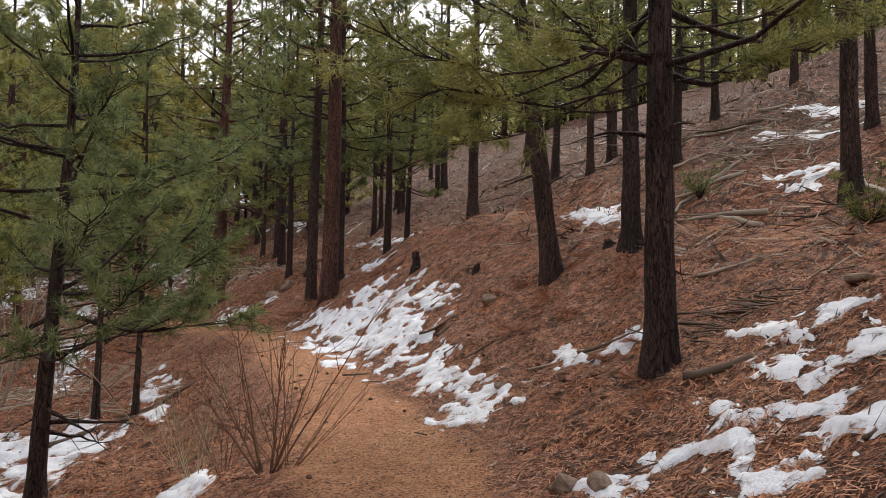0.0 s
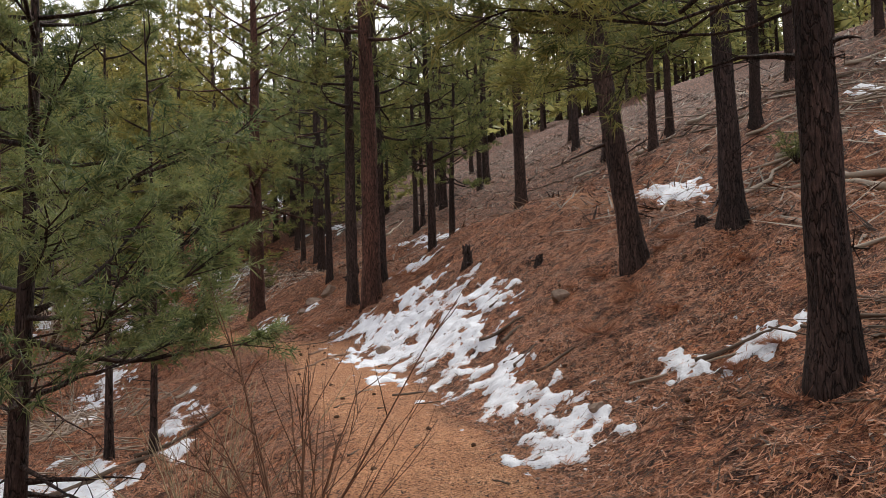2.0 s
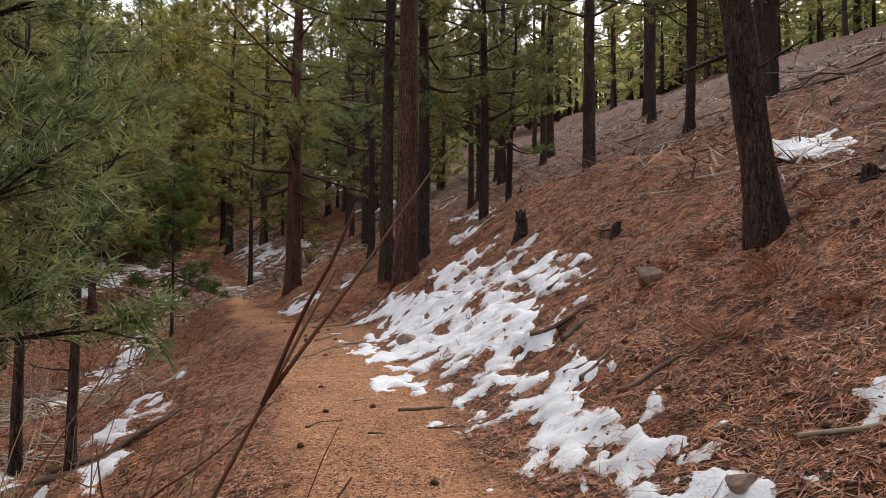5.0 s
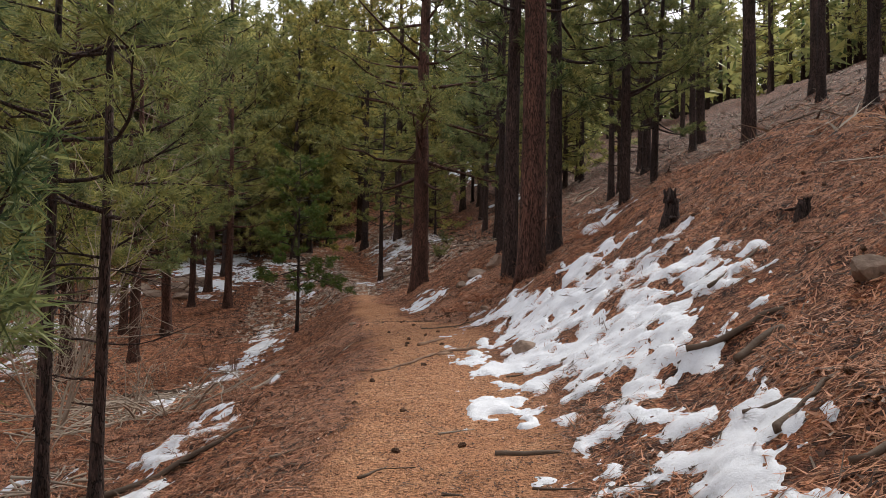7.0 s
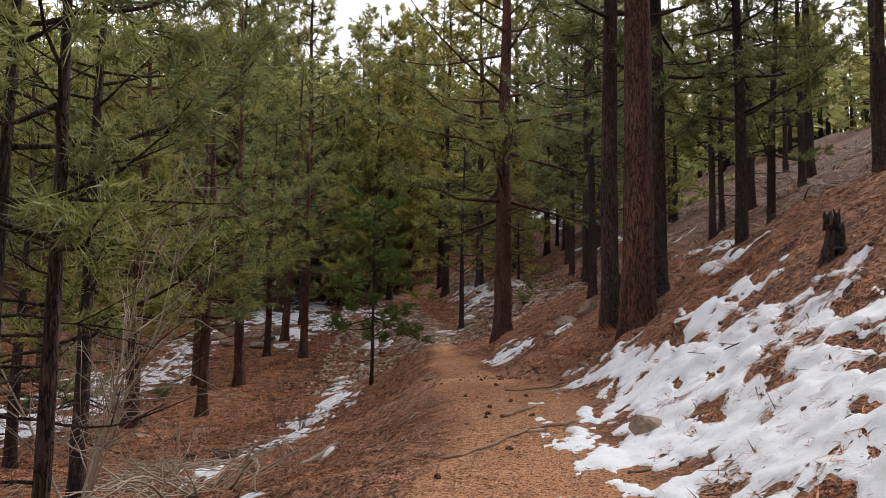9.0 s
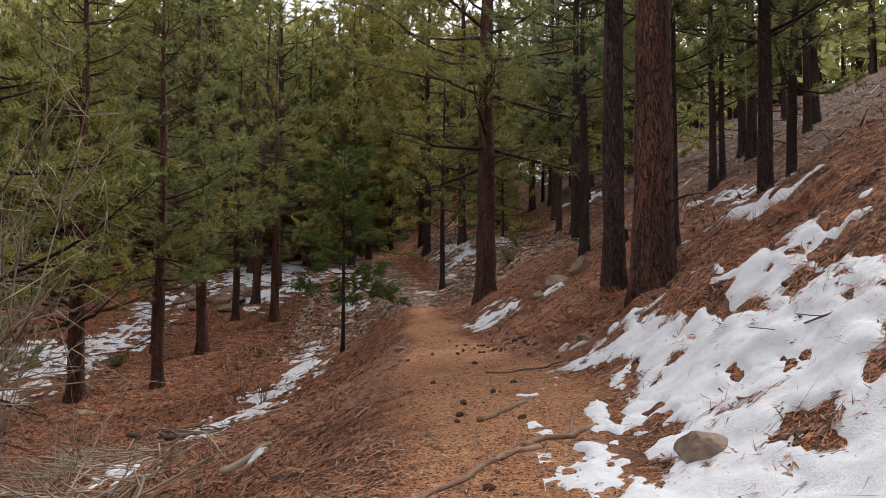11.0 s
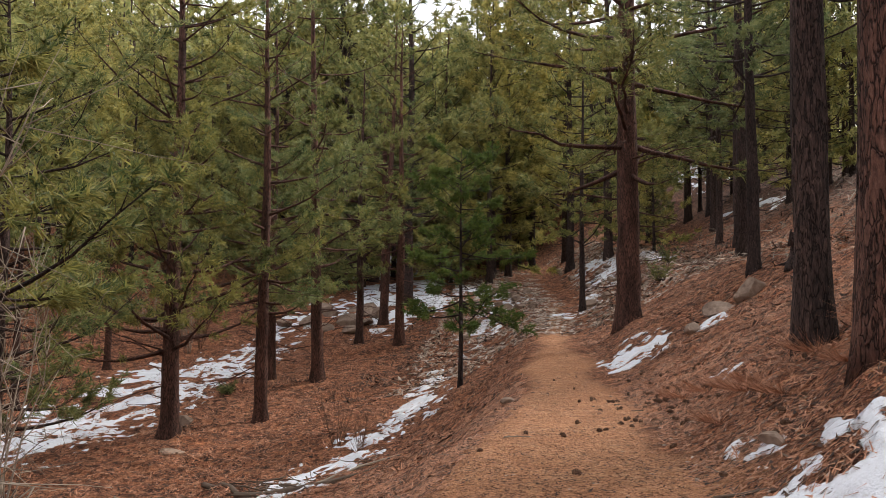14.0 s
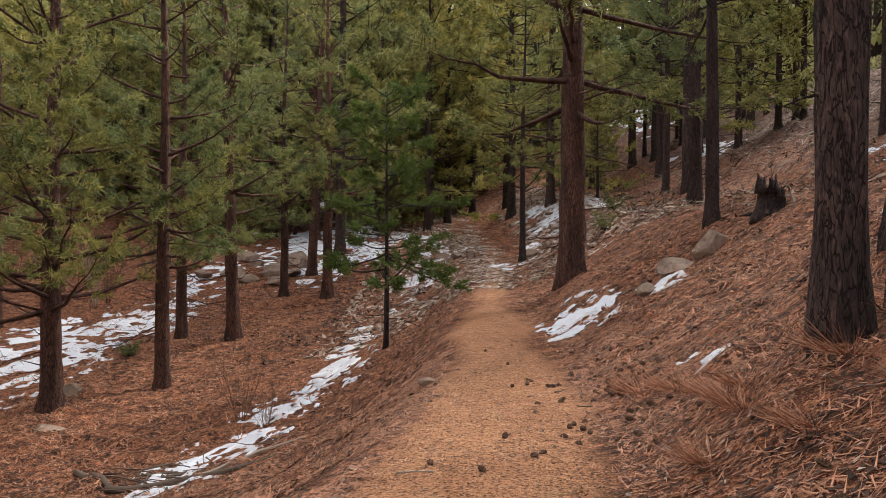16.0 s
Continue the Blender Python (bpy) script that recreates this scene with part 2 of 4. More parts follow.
class Soup:
    """Collects tubes and slivers for one mesh."""

    def __init__(self):
        self.v, self.q, self.t, self.n = [], [], [], 0

    def add(self, v, q=None, t=None):
        self.v.append(np.asarray(v, float).reshape(-1, 3))
        if q is not None and len(q):
            self.q.append(np.asarray(q) + self.n)
        if t is not None and len(t):
            self.t.append(np.asarray(t) + self.n)
        self.n += len(self.v[-1])

    def tube(self, pts, rad, sides=6, wobble=None):
        pts, rad = np.asarray(pts, float), np.asarray(rad, float)
        n = len(pts)
        tang = np.gradient(pts, axis=0)
        tang /= np.linalg.norm(tang, axis=1)[:, None] + 1e-9
        ref = np.array([0.0, 0.0, 1.0]) if abs(tang[0, 2]) < 0.8 else np.array([1.0, 0.0, 0.0])
        a = np.cross(tang, ref)
        a /= np.linalg.norm(a, axis=1)[:, None] + 1e-9
        b = np.cross(tang, a)
        ang = np.arange(sides) * 2 * np.pi / sides
        r = rad[:, None] * (np.ones((n, sides)) if wobble is None else wobble)
        v = pts[:, None] + r[..., None] * (np.cos(ang)[None, :, None] * a[:, None] + np.sin(ang)[None, :, None] * b[:, None])
        i = np.arange(n - 1)[:, None] * sides
        j = np.arange(sides)[None]
        k = (j + 1) % sides
        q = np.stack([i + j, i + k, i + sides + k, i + sides + j], -1).reshape(-1, 4)
        cap = np.stack([np.zeros(sides - 2, int), np.arange(1, sides - 1), np.arange(2, sides)], 1)
        self.add(v, q, np.concatenate([cap[:, ::-1], cap + (n - 1) * sides]))

    def slivers(self, base, way, length, width, rng):
        """Thin pointed blades, one triangle each."""
        side = np.cross(way, rng.normal(size=way.shape))
        side /= np.linalg.norm(side, axis=1)[:, None] + 1e-9
        w = np.asarray(width)[:, None] * side * 0.5
        v = np.stack([base - w, base + w, base + way * np.asarray(length)[:, None]], 1)
        self.add(v, None, np.arange(len(base) * 3).reshape(-1, 3))

    def mesh(self, name, mat, smooth=True):
        faces = []
        if self.q:
            faces.append(np.concatenate(self.q))
        if self.t:
            faces.append(np.concatenate(self.t))
        return mesh_of(name, np.concatenate(self.v), faces, mat, smooth)


# ---- the lie of the land ----
LINE = [(0.6, -40), (0.3, -20), (0.1, -8), (-0.1, 0), (-0.3, 5), (-0.6, 8.5), (-1.6, 12.5), (-2.9, 16.5), (-4.2, 20), (-5.9, 23.5), (-8.8, 30), (-12.4, 37), (-18.6, 50), (-26, 64), (-42, 90), (-75, 140)]
RISE = [(-40, -0.5), (0, 0), (5, 0), (8.5, -0.1), (12.8, 0.1), (17, 0.34), (20.8, 0.62), (24.7, 0.6), (31.8, 0.22), (39.7, 0.5), (54, 1.2), (70, 1.9), (100, 3), (160, 7)]


def spline(points, steps=12):
    p, out = np.array(points, float), []
    for i in range(len(p) - 1):
        a, b, c, d = p[max(i - 1, 0)], p[i], p[i + 1], p[min(i + 2, len(p) - 1)]
        for k in range(steps):
            t = k / steps
            out.append(0.5 * (2 * b + (c - a) * t + (2 * a - 5 * b + 4 * c - d) * t * t + (3 * b - a - 3 * c + d) * t ** 3))
    return np.array(out + [p[-1]])


CENTRE = spline(LINE)
ALONG = np.concatenate([[0], np.cumsum(np.linalg.norm(np.diff(CENTRE, axis=0), axis=1))])
ALONG -= ALONG[np.argmin(np.abs(CENTRE[:, 1]))]
RISES = np.array(RISE, float)


def trail_coords(x, y):
    """Metres along the trail, and metres to its right."""
    x, y = np.asarray(x, float), np.asarray(y, float)
    best, s, o = np.full(x.shape, 1e18), np.zeros(x.shape), np.zeros(x.shape)
    for a, b, at in zip(CENTRE[:-1], CENTRE[1:], ALONG):
        d = b - a
        l2 = d @ d
        t = np.clip(((x - a[0]) * d[0] + (y - a[1]) * d[1]) / l2, 0, 1)
        ex, ey = x - a[0] - t * d[0], y - a[1] - t * d[1]
        q = ex * ex + ey * ey
        m = q < best
        best = np.where(m, q, best)
        s = np.where(m, at + t * math.sqrt(l2), s)
        o = np.where(m, np.sign(d[1] * ex - d[0] * ey) * np.sqrt(q), o)
    return s, o


def soft(v, k):
    return k * np.logaddexp(0, v / k)


LATTICE = np.random.default_rng(7).random((256, 256))


def value_noise(x, y):
    xi, yi = np.floor(x).astype(int), np.floor(y).astype(int)
    u, v = x - xi, y - yi
    u, v = u * u * (3 - 2 * u), v * v * (3 - 2 * v)
    g = lambda i, j: LATTICE[i % 256, j % 256]
    return (g(xi, yi) * (1 - u) + g(xi + 1, yi) * u) * (1 - v) + (g(xi, yi + 1) * (1 - u) + g(xi + 1, yi + 1) * u) * v


def fbm(x, y, scale, octaves=4, shift=0.0):
    """Rolling noise between about -1 and 1; scale: metres of the largest wave."""
    total, amp, f = 0.0, 1.0, 1.0 / scale
    for k in range(octaves):
        total = total + amp * (value_noise(x * f + 17.3 * k + shift, y * f - 9.1 * k + shift * 1.7) - 0.5)
        amp, f = amp * 0.5, f * 2.1
    return total


def ground_shape(x, y):
    x, y = np.asarray(x, float), np.asarray(y, float)
    s, d = trail_coords(x, y)
    sm = sum(np.interp(s + o, RISES[:, 0], RISES[:, 1]) for o in (-2, 0, 2)) / 3
    bench = 5.5 + 0.4 * np.sin(s * 0.21)
    k = np.interp(s, [0, 8, 13, 17, 20, 24, 26, 28, 34, 40, 60], [0.5, 0.47, 0.6, 0.67, 0.81, 0.75, 0.67, 0.6, 0.6, 0.57, 0.58])
    right = k * (soft(d - 1.0, 0.18) - soft(d - bench, 0.25)) + 52 * (1 - np.exp(-0.0103 * soft(d - bench - 1.6, 0.5)))
    u = soft(-d - 1.0, 0.2)
    deep = np.interp(s, [0, 16, 24, 33, 41, 52, 60, 75], [2.0, 1.9, 2.5, 2.85, 2.75, 2.3, 1.2, 0.1])
    fall = np.interp(s, [28, 36, 48, 60], [3.4, 2.4, 2.5, 3.4])
    left = -deep * (1 - np.exp(-u / fall)) + 9 * (1 - np.exp(-0.038 * soft(-d - 26, 3)))
    beyond = np.hypot(x + 5, y - 15)
    z = sm + right + left + 108 * (1 - np.exp(-0.0052 * soft(beyond - 80, 12))) / (1 + np.exp(np.clip((d - 22) / 6, -30, 30)))
    z = z - soft(z - 60, 6)
    off = np.clip((np.abs(d) - 0.8) / 1.2, 0, 1)
    far = np.clip((np.abs(d) - 8) / 20, 0, 1)
    edge = fbm(x, y, 1.7, 3, 5.0)
    z = z + off * (0.2 * fbm(x, y, 1.6, 4) + 0.13 * fbm(x, y, 0.4, 3, 3.0)) + 0.035 * fbm(x, y, 0.9, 3, 8.0) + far * 1.0 * fbm(x, y, 9.0, 3, 2.0)
    half = np.interp(s, [28, 35, 42, 50], [0.95, 0.65, 0.42, 0.3])
    worn = np.clip((half + 0.35 * edge + 0.15 * np.sin(s * 0.9) - np.abs(d + 0.05)) / 0.35 + 0.5, 0, 1)
    worn = worn * np.interp(s, [46, 54, 64], [1, 0.45, 0.1])
    upper = np.clip((0.55 + 0.5 * edge - np.abs(d - bench - 0.8)) / 0.4, 0, 1) * 0.8
    return z, np.maximum(worn, upper)


def bare_soil(x, y):
    """Share of grey-brown stony soil, on the upper slope and in the gully."""
    s, d = trail_coords(x, y)
    return np.clip((d - 8.5 + 2.5 * fbm(x, y, 4.0, 3, 30.0)) / 5, 0, 1)


def ground_at(x, y):
    return float(ground_shape(np.array([x]), np.array([y]))[0][0])


def axis(lo, hi, step, ends, growth=1.12):
    """Fine steps between lo and hi, growing out to the ends."""
    mid = list(np.arange(lo, hi, step))
    a, d = [], step
    p = mid[0]
    while p > ends[0]:
        d *= growth
        p -= d
        a.append(p)
    b, d, p = [], step, mid[-1]
    while p < ends[1]:
        d *= growth
        p += d
        b.append(p)
    return np.array(a[::-1] + mid + b)


def grid_faces(nx, ny):
    i = np.arange(nx - 1)[None] + np.arange(ny - 1)[:, None] * nx
    return np.stack([i, i + 1, i + nx + 1, i + nx], -1).reshape(-1, 4)


gx, gy = np.meshgrid(axis(-12, 7, 0.125, (-900, 900), 1.075), axis(1, 34, 0.125, (-300, 1500), 1.075))
gz, worn = ground_shape(gx, gy)
ground = new("ground", mesh_of("ground", np.stack([gx, gy, gz], -1).reshape(-1, 3), [grid_faces(gx.shape[1], gx.shape[0])], SOIL, True, (("worn", worn), ("bare", bare_soil(gx, gy)))))
tagged(ground, "hillside of rust-brown needle litter with a worn orange dirt trail", "ground", kind="structure")


# ---- trees ----
def bent(start, way, length, droop, curl, steps, rng, jitter=0.06):
    """A limb: starts along way, sags by droop and turns up by curl towards its tip."""
    t = np.linspace(0, 1, steps)
    p = np.asarray(start)[None] + np.outer(t, way) * length
    p[:, 2] += length * (-droop * t * (1 - 0.3 * t) + curl * t ** 3)
    w = rng.normal(size=(steps, 3)) * jitter * length * t[:, None] * 0.5
    return p + np.cumsum(w, axis=0) * 0.35


def tufts(soup, points, ways, rng, count, length, width):
    """A brush of needles at each point, spread round the twig that bears it."""
    n = len(points)
    way = np.repeat(ways, count, 0) * 0.6 + rng.normal(size=(n * count, 3)) * 0.62
    way /= np.linalg.norm(way, axis=1)[:, None] + 1e-9
    way[:, 2] -= 0.1
    base = np.repeat(points, count, 0) + rng.normal(size=(n * count, 3)) * 0.02
    soup.slivers(base, way, length * rng.uniform(0.7, 1.15, n * count), width * rng.uniform(0.7, 1.3, n * count), rng)


# needle detail: side branches a metre, tufts a branch, needles a tuft, needle length and width, limb sides and rings
NEAR = (5.2, 4, 17, 0.19, 0.013, 5, 8)
MIDDLE = (4.6, 4, 13, 0.23, 0.027, 4, 7)
DISTANT = (2.8, 3, 7, 0.40, 0.085, 3, 5)


def pine(dia, height, first, seed, reach=2.2, look_close=NEAR, dead=6, bark=None, needle=None, lean=(0, 0), sides=14, curl=0.3, gap=0.72, extra=(), seen=9.0, boughs=(), snags=1.2):
    """A pine at the origin: trunk with limbs, and crown. first: height of the lowest green limb;
    extra: bare limbs, boughs: green limbs (height, bearing, length, droop); snags: length of the longest dead limb."""
    rng = np.random.default_rng(seed)
    per_metre, per_twig, count, length, width, limb_sides, rings = look_close
    n = 26
    t = np.linspace(0, 1, n) ** 1.25
    h = -0.3 + t * (height + 0.3)
    axis_pts = np.stack([lean[0] * h + 0.09 * np.sin(h * 0.5 + seed) * t, lean[1] * h + 0.09 * np.cos(h * 0.43 + seed * 2) * t, h], 1)
    rad = dia / 2 * (1 - 0.88 * t) * (1 + 0.34 * np.exp(-np.maximum(h, 0) / 0.2))
    ridge = 1 + 0.05 * rng.normal(size=(n, sides))
    ridge[:5] += 0.10 * np.sin(np.arange(sides) * 2 * np.pi / sides * 4 + seed)[None] * np.linspace(1, 0, 5)[:, None]
    wood = Soup()
    wood.tube(axis_pts, rad, sides, ridge)
    where = lambda z: np.array([np.interp(z, h, axis_pts[:, k]) for k in range(3)])
    thick = lambda z: np.interp(z, h, rad)
    green = Soup()

    def snag(z, a, ln, droop, thickness):
        p = bent(where(z), np.array([math.cos(a), math.sin(a), rng.uniform(-0.1, 0.45)]), ln, droop, rng.uniform(-0.25, 0.2), 8, rng, 0.16)
        wood.tube(p, np.linspace(thickness, 0.004, 8), 4)
        for j in range(int(2 + ln * 3)):
            b = p[rng.integers(2, 8)]
            wood.tube(bent(b, rng.normal(size=3) * np.array([1, 1, 0.6]), ln * rng.uniform(0.12, 0.35), 0.2, 0, 4, rng, 0.15), np.linspace(0.008, 0.002, 4), 3)

    for z, a, ln, droop in extra:
        snag(z, radians(a), ln, droop, 0.035)
    for k in range(dead):
        snag(rng.uniform(0.8, max(first + 1.5, 1.5)), rng.uniform(0, 2 * np.pi), rng.uniform(0.25, 1.0) ** 1.3 * snags, rng.uniform(0.1, 0.5), 0.022 * (0.5 + dia))
    spots, ways, twig_at, twig_way = [], [], [], []

    def limb(z, a, ln, rise, droop, share, stout=1.0):
        p = bent(where(z), np.array([math.cos(a), math.sin(a), rise]), ln, droop, curl * rng.uniform(0.2, 1.2), rings, rng, 0.13)
        wood.tube(p, np.linspace(stout * (0.26 * thick(z) + 0.014), 0.007, rings), limb_sides)
        m = int(ln * per_metre * share) + 2
        u = (1 - 0.6 * rng.random(m) ** 1.3) * (rings - 1)
        i = np.minimum(u.astype(int), rings - 2)
        step = p[i + 1] - p[i]
        step /= np.linalg.norm(step, axis=1)[:, None] + 1e-9
        b = p[i] + (p[i + 1] - p[i]) * (u - i)[:, None]
        flat = np.stack([-step[:, 1], step[:, 0], 0 * u], 1) * (rng.choice([-1, 1], m) * rng.uniform(0.25, 1.1, m))[:, None]
        w2 = step * 0.75 + flat + rng.normal(size=(m, 3)) * 0.2 + np.array([0, 0, 0.22])
        w2 /= np.linalg.norm(w2, axis=1)[:, None]
        l2 = (0.22 + ln * rng.uniform(0.08, 0.26, m))[:, None]
        twig_at.append(b)
        twig_way.append(w2 * l2)
        for k in range(per_twig):
            spots.append(b + w2 * l2 * (1.0 - 0.55 * k / per_twig) + rng.normal(size=(m, 3)) * 0.025)
            ways.append(w2)
        spots.append(p[-1:])
        ways.append(step[-1:])

    for z, a, ln, droop in boughs:
        limb(z, radians(a), ln, 0.25, droop, 1.5, 0.35)
    z = first
    while z < height * 0.985:
        f = (z - first) / (height - first)
        for a in rng.uniform(0, 2 * np.pi) + np.cumsum(rng.uniform(1.2, 3.2, rng.integers(2, 4))):
            ln = reach * (0.6 + 0.6 * math.sin(math.pi * min(0.25 + 0.75 * f, 1) ** 0.9)) * rng.uniform(0.35, 1.25) * (1 - 0.35 * f)
            limb(z + rng.uniform(-0.2, 0.2), a, ln, rng.uniform(-0.25, 0.5) + 0.4 * f, rng.uniform(0.0, 0.4) * (1 - f), 1.0 if z < seen else 0.25)
        z += rng.uniform(0.5, 1.5) * gap
    twig_at, twig_way = np.concatenate(twig_at), np.concatenate(twig_way)
    tl = np.linalg.norm(twig_way, axis=1)
    wood.slivers(twig_at, twig_way / tl[:, None], tl, np.full(len(tl), 0.018), rng)
    tufts(green, np.concatenate(spots), np.concatenate(ways), rng, count, length, width)
    return wood.mesh("trunk", bark or BARK), green.mesh("crown", needle or NEEDLES, False)


def plant(name, meshes, x, y, turn=0.0, size=1.0, label="", group="", sink=0.0):
    root = new(name)
    root.matrix_world = pose(x, y, ground_at(x, y) - sink, 0, 0, turn) @ Matrix.Scale(size, 4)
    for nm, me in zip(("trunk", "crown"), meshes):
        part(nm, me, root)
    return tagged(root, label, "tree", group)


TALL = "tall ponderosa pine with dark furrowed bark on the slope"
# trees along the walk
plant("pine_tree", pine(0.36, 12, 3.4, 11, 3.0, NEAR, 6, seen=6.5, lean=(-0.005, 0.0), boughs=((2.9, 150, 1.7, 0.5), (3.1, 188, 2.9, 0.65), (3.5, 140, 2.6, 0.95), (3.6, 172, 3.4, 0.8), (3.4, 222, 2.0, 0.6), (3.9, 196, 3.2, 1.05), (4.0, 120, 2.4, 0.7), (3.7, 330, 2.2, 0.5), (3.3, 20, 1.3, 0.4)), extra=((2.45, 165, 1.0, -0.1), (2.5, 20, 0.5, -0.3), (3.3, 200, 1.3, 0.2))), 2.36, 8.6, 0, label="pine beside the trail with a flared base and broken limb", group="pines on the slope")
plant("pine_tree", pine(0.24, 8, 2.0, 12, 1.75, NEAR, 10, lean=(0.03, 0), gap=0.3, boughs=((1.9, 10, 1.9, 0.05), (2.1, -35, 2.1, 0.1), (2.0, 50, 2.0, 0.1), (2.4, 0, 1.9, 0.1), (2.7, 25, 1.9, 0.0), (2.9, -50, 2.1, 0.0), (3.1, 90, 2.0, 0.0), (2.6, 110, 2.0, 0.1)), extra=((1.0, 20, 1.2, 0.4), (1.2, -30, 1.3, 0.5), (0.9, 60, 1.0, 0.4))), -5.02, 10.0, 0, label="young pine on the lower bank with low green boughs", group="pines below the trail")
plant("pine_tree", pine(0.13, 7, 2.6, 13, 1.4, NEAR, 8), -5.5, 14.4, 0, label="slim young pine on the lower bank", group="pines below the trail")
plant("pine_tree", pine(0.14, 7.5, 2.9, 27, 1.4, NEAR, 10), -6.3, 14.6, 0, label="slim pine with a bare lower trunk below the trail", group="pines below the trail")
plant("pine_tree", pine(0.38, 15, 5.0, 14, 2.2, MIDDLE, 6, seen=8, lean=(-0.12, 0.02), sides=18, extra=((2.0, 190, 0.9, 0.7),)), 2.02, 14.74, 0, label="leaning ponderosa pine on the crest of the bank", group="pines on the slope")
plant("pine_tree", pine(0.34, 15, 5.0, 15, 2.2, MIDDLE, 6, seen=8), 3.31, 13.98, 0, label=TALL, group="pines on the slope")
plant("pine_tree", pine(0.34, 15, 4.5, 16, 2.2, MIDDLE, 6, seen=8), 7.16, 13.83, 0, label=TALL, group="pines on the slope")
plant("pine_tree", pine(0.37, 18, 6.0, 17, 2.3, MIDDLE, 8, seen=9), -4.26, 25.62, 0, label="dark ponderosa pine in a close cluster of three", group="cluster of three pines")
plant("pine_tree", pine(0.52, 22, 7.5, 18, 2.8, MIDDLE, 5, seen=9, bark=BARK_RED, sides=24), -3.43, 23.78, 0, label="massive old ponderosa pine with reddish plated bark", group="cluster of three pines")
plant("pine_tree", pine(0.40, 17, 5.0, 19, 2.4, MIDDLE, 10, seen=9), -3.8, 28.5, 0, label="dark ponderosa pine in a close cluster of three", group="cluster of three pines")
plant("pine_tree", pine(0.10, 5.5, 3.2, 22, 1.2, MIDDLE, 6, lean=(0.05, 0.03)), -3.95, 26.2, 0, label="thin curved sapling pressed against a big pine", group="cluster of three pines")
plant("pine_tree", pine(0.72, 22, 4.4, 20, 4.6, MIDDLE, 16, bark=BARK_RED, curl=0.2, snags=2.6, extra=((3.6, 190, 3.0, 0.35), (4.6, 20, 2.4, -0.2))), -11.1, 39.1, 0, label="big ponderosa pine beside the trail with spreading limbs", group="pines on the slope")
plant("pine_tree", pine(0.30, 13, 3.0, 28, 2.4, MIDDLE, 12, gap=0.42, snags=1.8), -12.8, 21.3, 0, label="pine with low boughs in the gully", group="pines below the trail")
plant("pine_tree", pine(0.55, 16, 2.4, 29, 3.3, MIDDLE, 14, bark=BARK_RED, gap=0.38, snags=2.2, extra=((2.2, 200, 2.4, -0.2), (2.4, 240, 2.0, 0.1))), -22.5, 32.3, 0, label="bushy pine with low hanging boughs on the flat", group="pines below the trail")
plant("pine_tree", pine(0.36, 12, 1.6, 30, 3.2, MIDDLE, 14, gap=0.38, snags=2.0), -21.2, 26.6, 0, label="bushy pine with low hanging boughs on the flat", group="pines below the trail")
plant("young_conifer", pine(0.16, 7.2, 2.0, 21, 1.5, (6.5, 4, 14, 0.18, 0.026, 4, 6), 5, needle=FIR, gap=0.26, curl=0.15), -15.9, 37.7, 0, label="slender young conifer with dense dark green foliage", group="pines below the trail")

SLOPE = [pine(0.42, 17, 5.0, 31, 2.8, MIDDLE, 12, snags=1.8), pine(0.36, 15, 3.8, 32, 2.5, MIDDLE, 14, snags=1.6), pine(0.40, 18, 6.0, 33, 3.0, MIDDLE, 12, snags=1.8), pine(0.45, 16, 4.5, 34, 2.9, MIDDLE, 12, lean=(0.04, 0.02), snags=1.8)]
LOW = [pine(0.50, 16, 4.0, 41, 3.0, MIDDLE, 20, bark=BARK_RED, snags=2.8, gap=0.75), pine(0.46, 15, 3.4, 42, 2.8, MIDDLE, 22, bark=BARK_RED, snags=2.6, gap=0.75), pine(0.50, 17, 4.4, 43, 3.1, MIDDLE, 20, bark=BARK_RED, lean=(-0.03, 0.02), snags=3.0, gap=0.75)]
FAR = [pine(0.45, 18, 2.2, 51, 3.2, DISTANT, 8, needle=NEEDLES_FAR_SUNLIT, sides=7, seen=30, snags=2.0, gap=0.65), pine(0.4, 15, 1.4, 52, 3.0, DISTANT, 8, needle=NEEDLES_FAR_SUNLIT, sides=7, seen=30, snags=2.0, gap=0.6), pine(0.5, 21, 3.4, 53, 3.4, DISTANT, 8, needle=NEEDLES_FAR_SUNLIT, sides=7, seen=30, snags=2.2, gap=0.7), pine(0.3, 9, 0.8, 54, 2.6, DISTANT, 3, needle=NEEDLES_FAR_SUNLIT, sides=6, seen=30, gap=0.42)]


def slope_tree(x, y, k, turn, size=1.0):
    plant("pine_tree", SLOPE[k], x, y, turn, size, TALL, "pines on the slope")


def low_tree(x, y, k, turn, size=1.0):
    plant("pine_tree", LOW[k], x, y, turn, size, "ponderosa pine with red-brown bark on the flat below", "pines below the trail")


slope_tree(-2.11, 29.3, 1, 10, 0.85)
slope_tree(1.27, 35.5, 0, 60, 1.2)
slope_tree(-0.09, 53.5, 0, 130, 1.2)
slope_tree(5.16, 48.1, 2, 200, 1.1)
slope_tree(4.71, 25.5, 1, 90, 0.75)
slope_tree(7.94, 37.1, 3, 30, 0.8)
slope_tree(9.09, 26.4, 1, 150, 0.8)
slope_tree(6.4, 21.8, 3, 260, 0.65)
slope_tree(15.8, 38.7, 0, 310, 0.85)
slope_tree(11.65, 26.1, 2, 20, 0.7)
slope_tree(17.5, 38, 1, 75, 1.0)
slope_tree(9.6, 17.6, 0, 100, 0.7)
slope_tree(-3.8, 47, 1, 190, 0.8)
slope_tree(-2.72, 49.5, 0, 240, 1.1)
slope_tree(5.6, 39.6, 2, 280, 0.85)
slope_tree(-1.2, 64.5, 1, 5, 1.0)
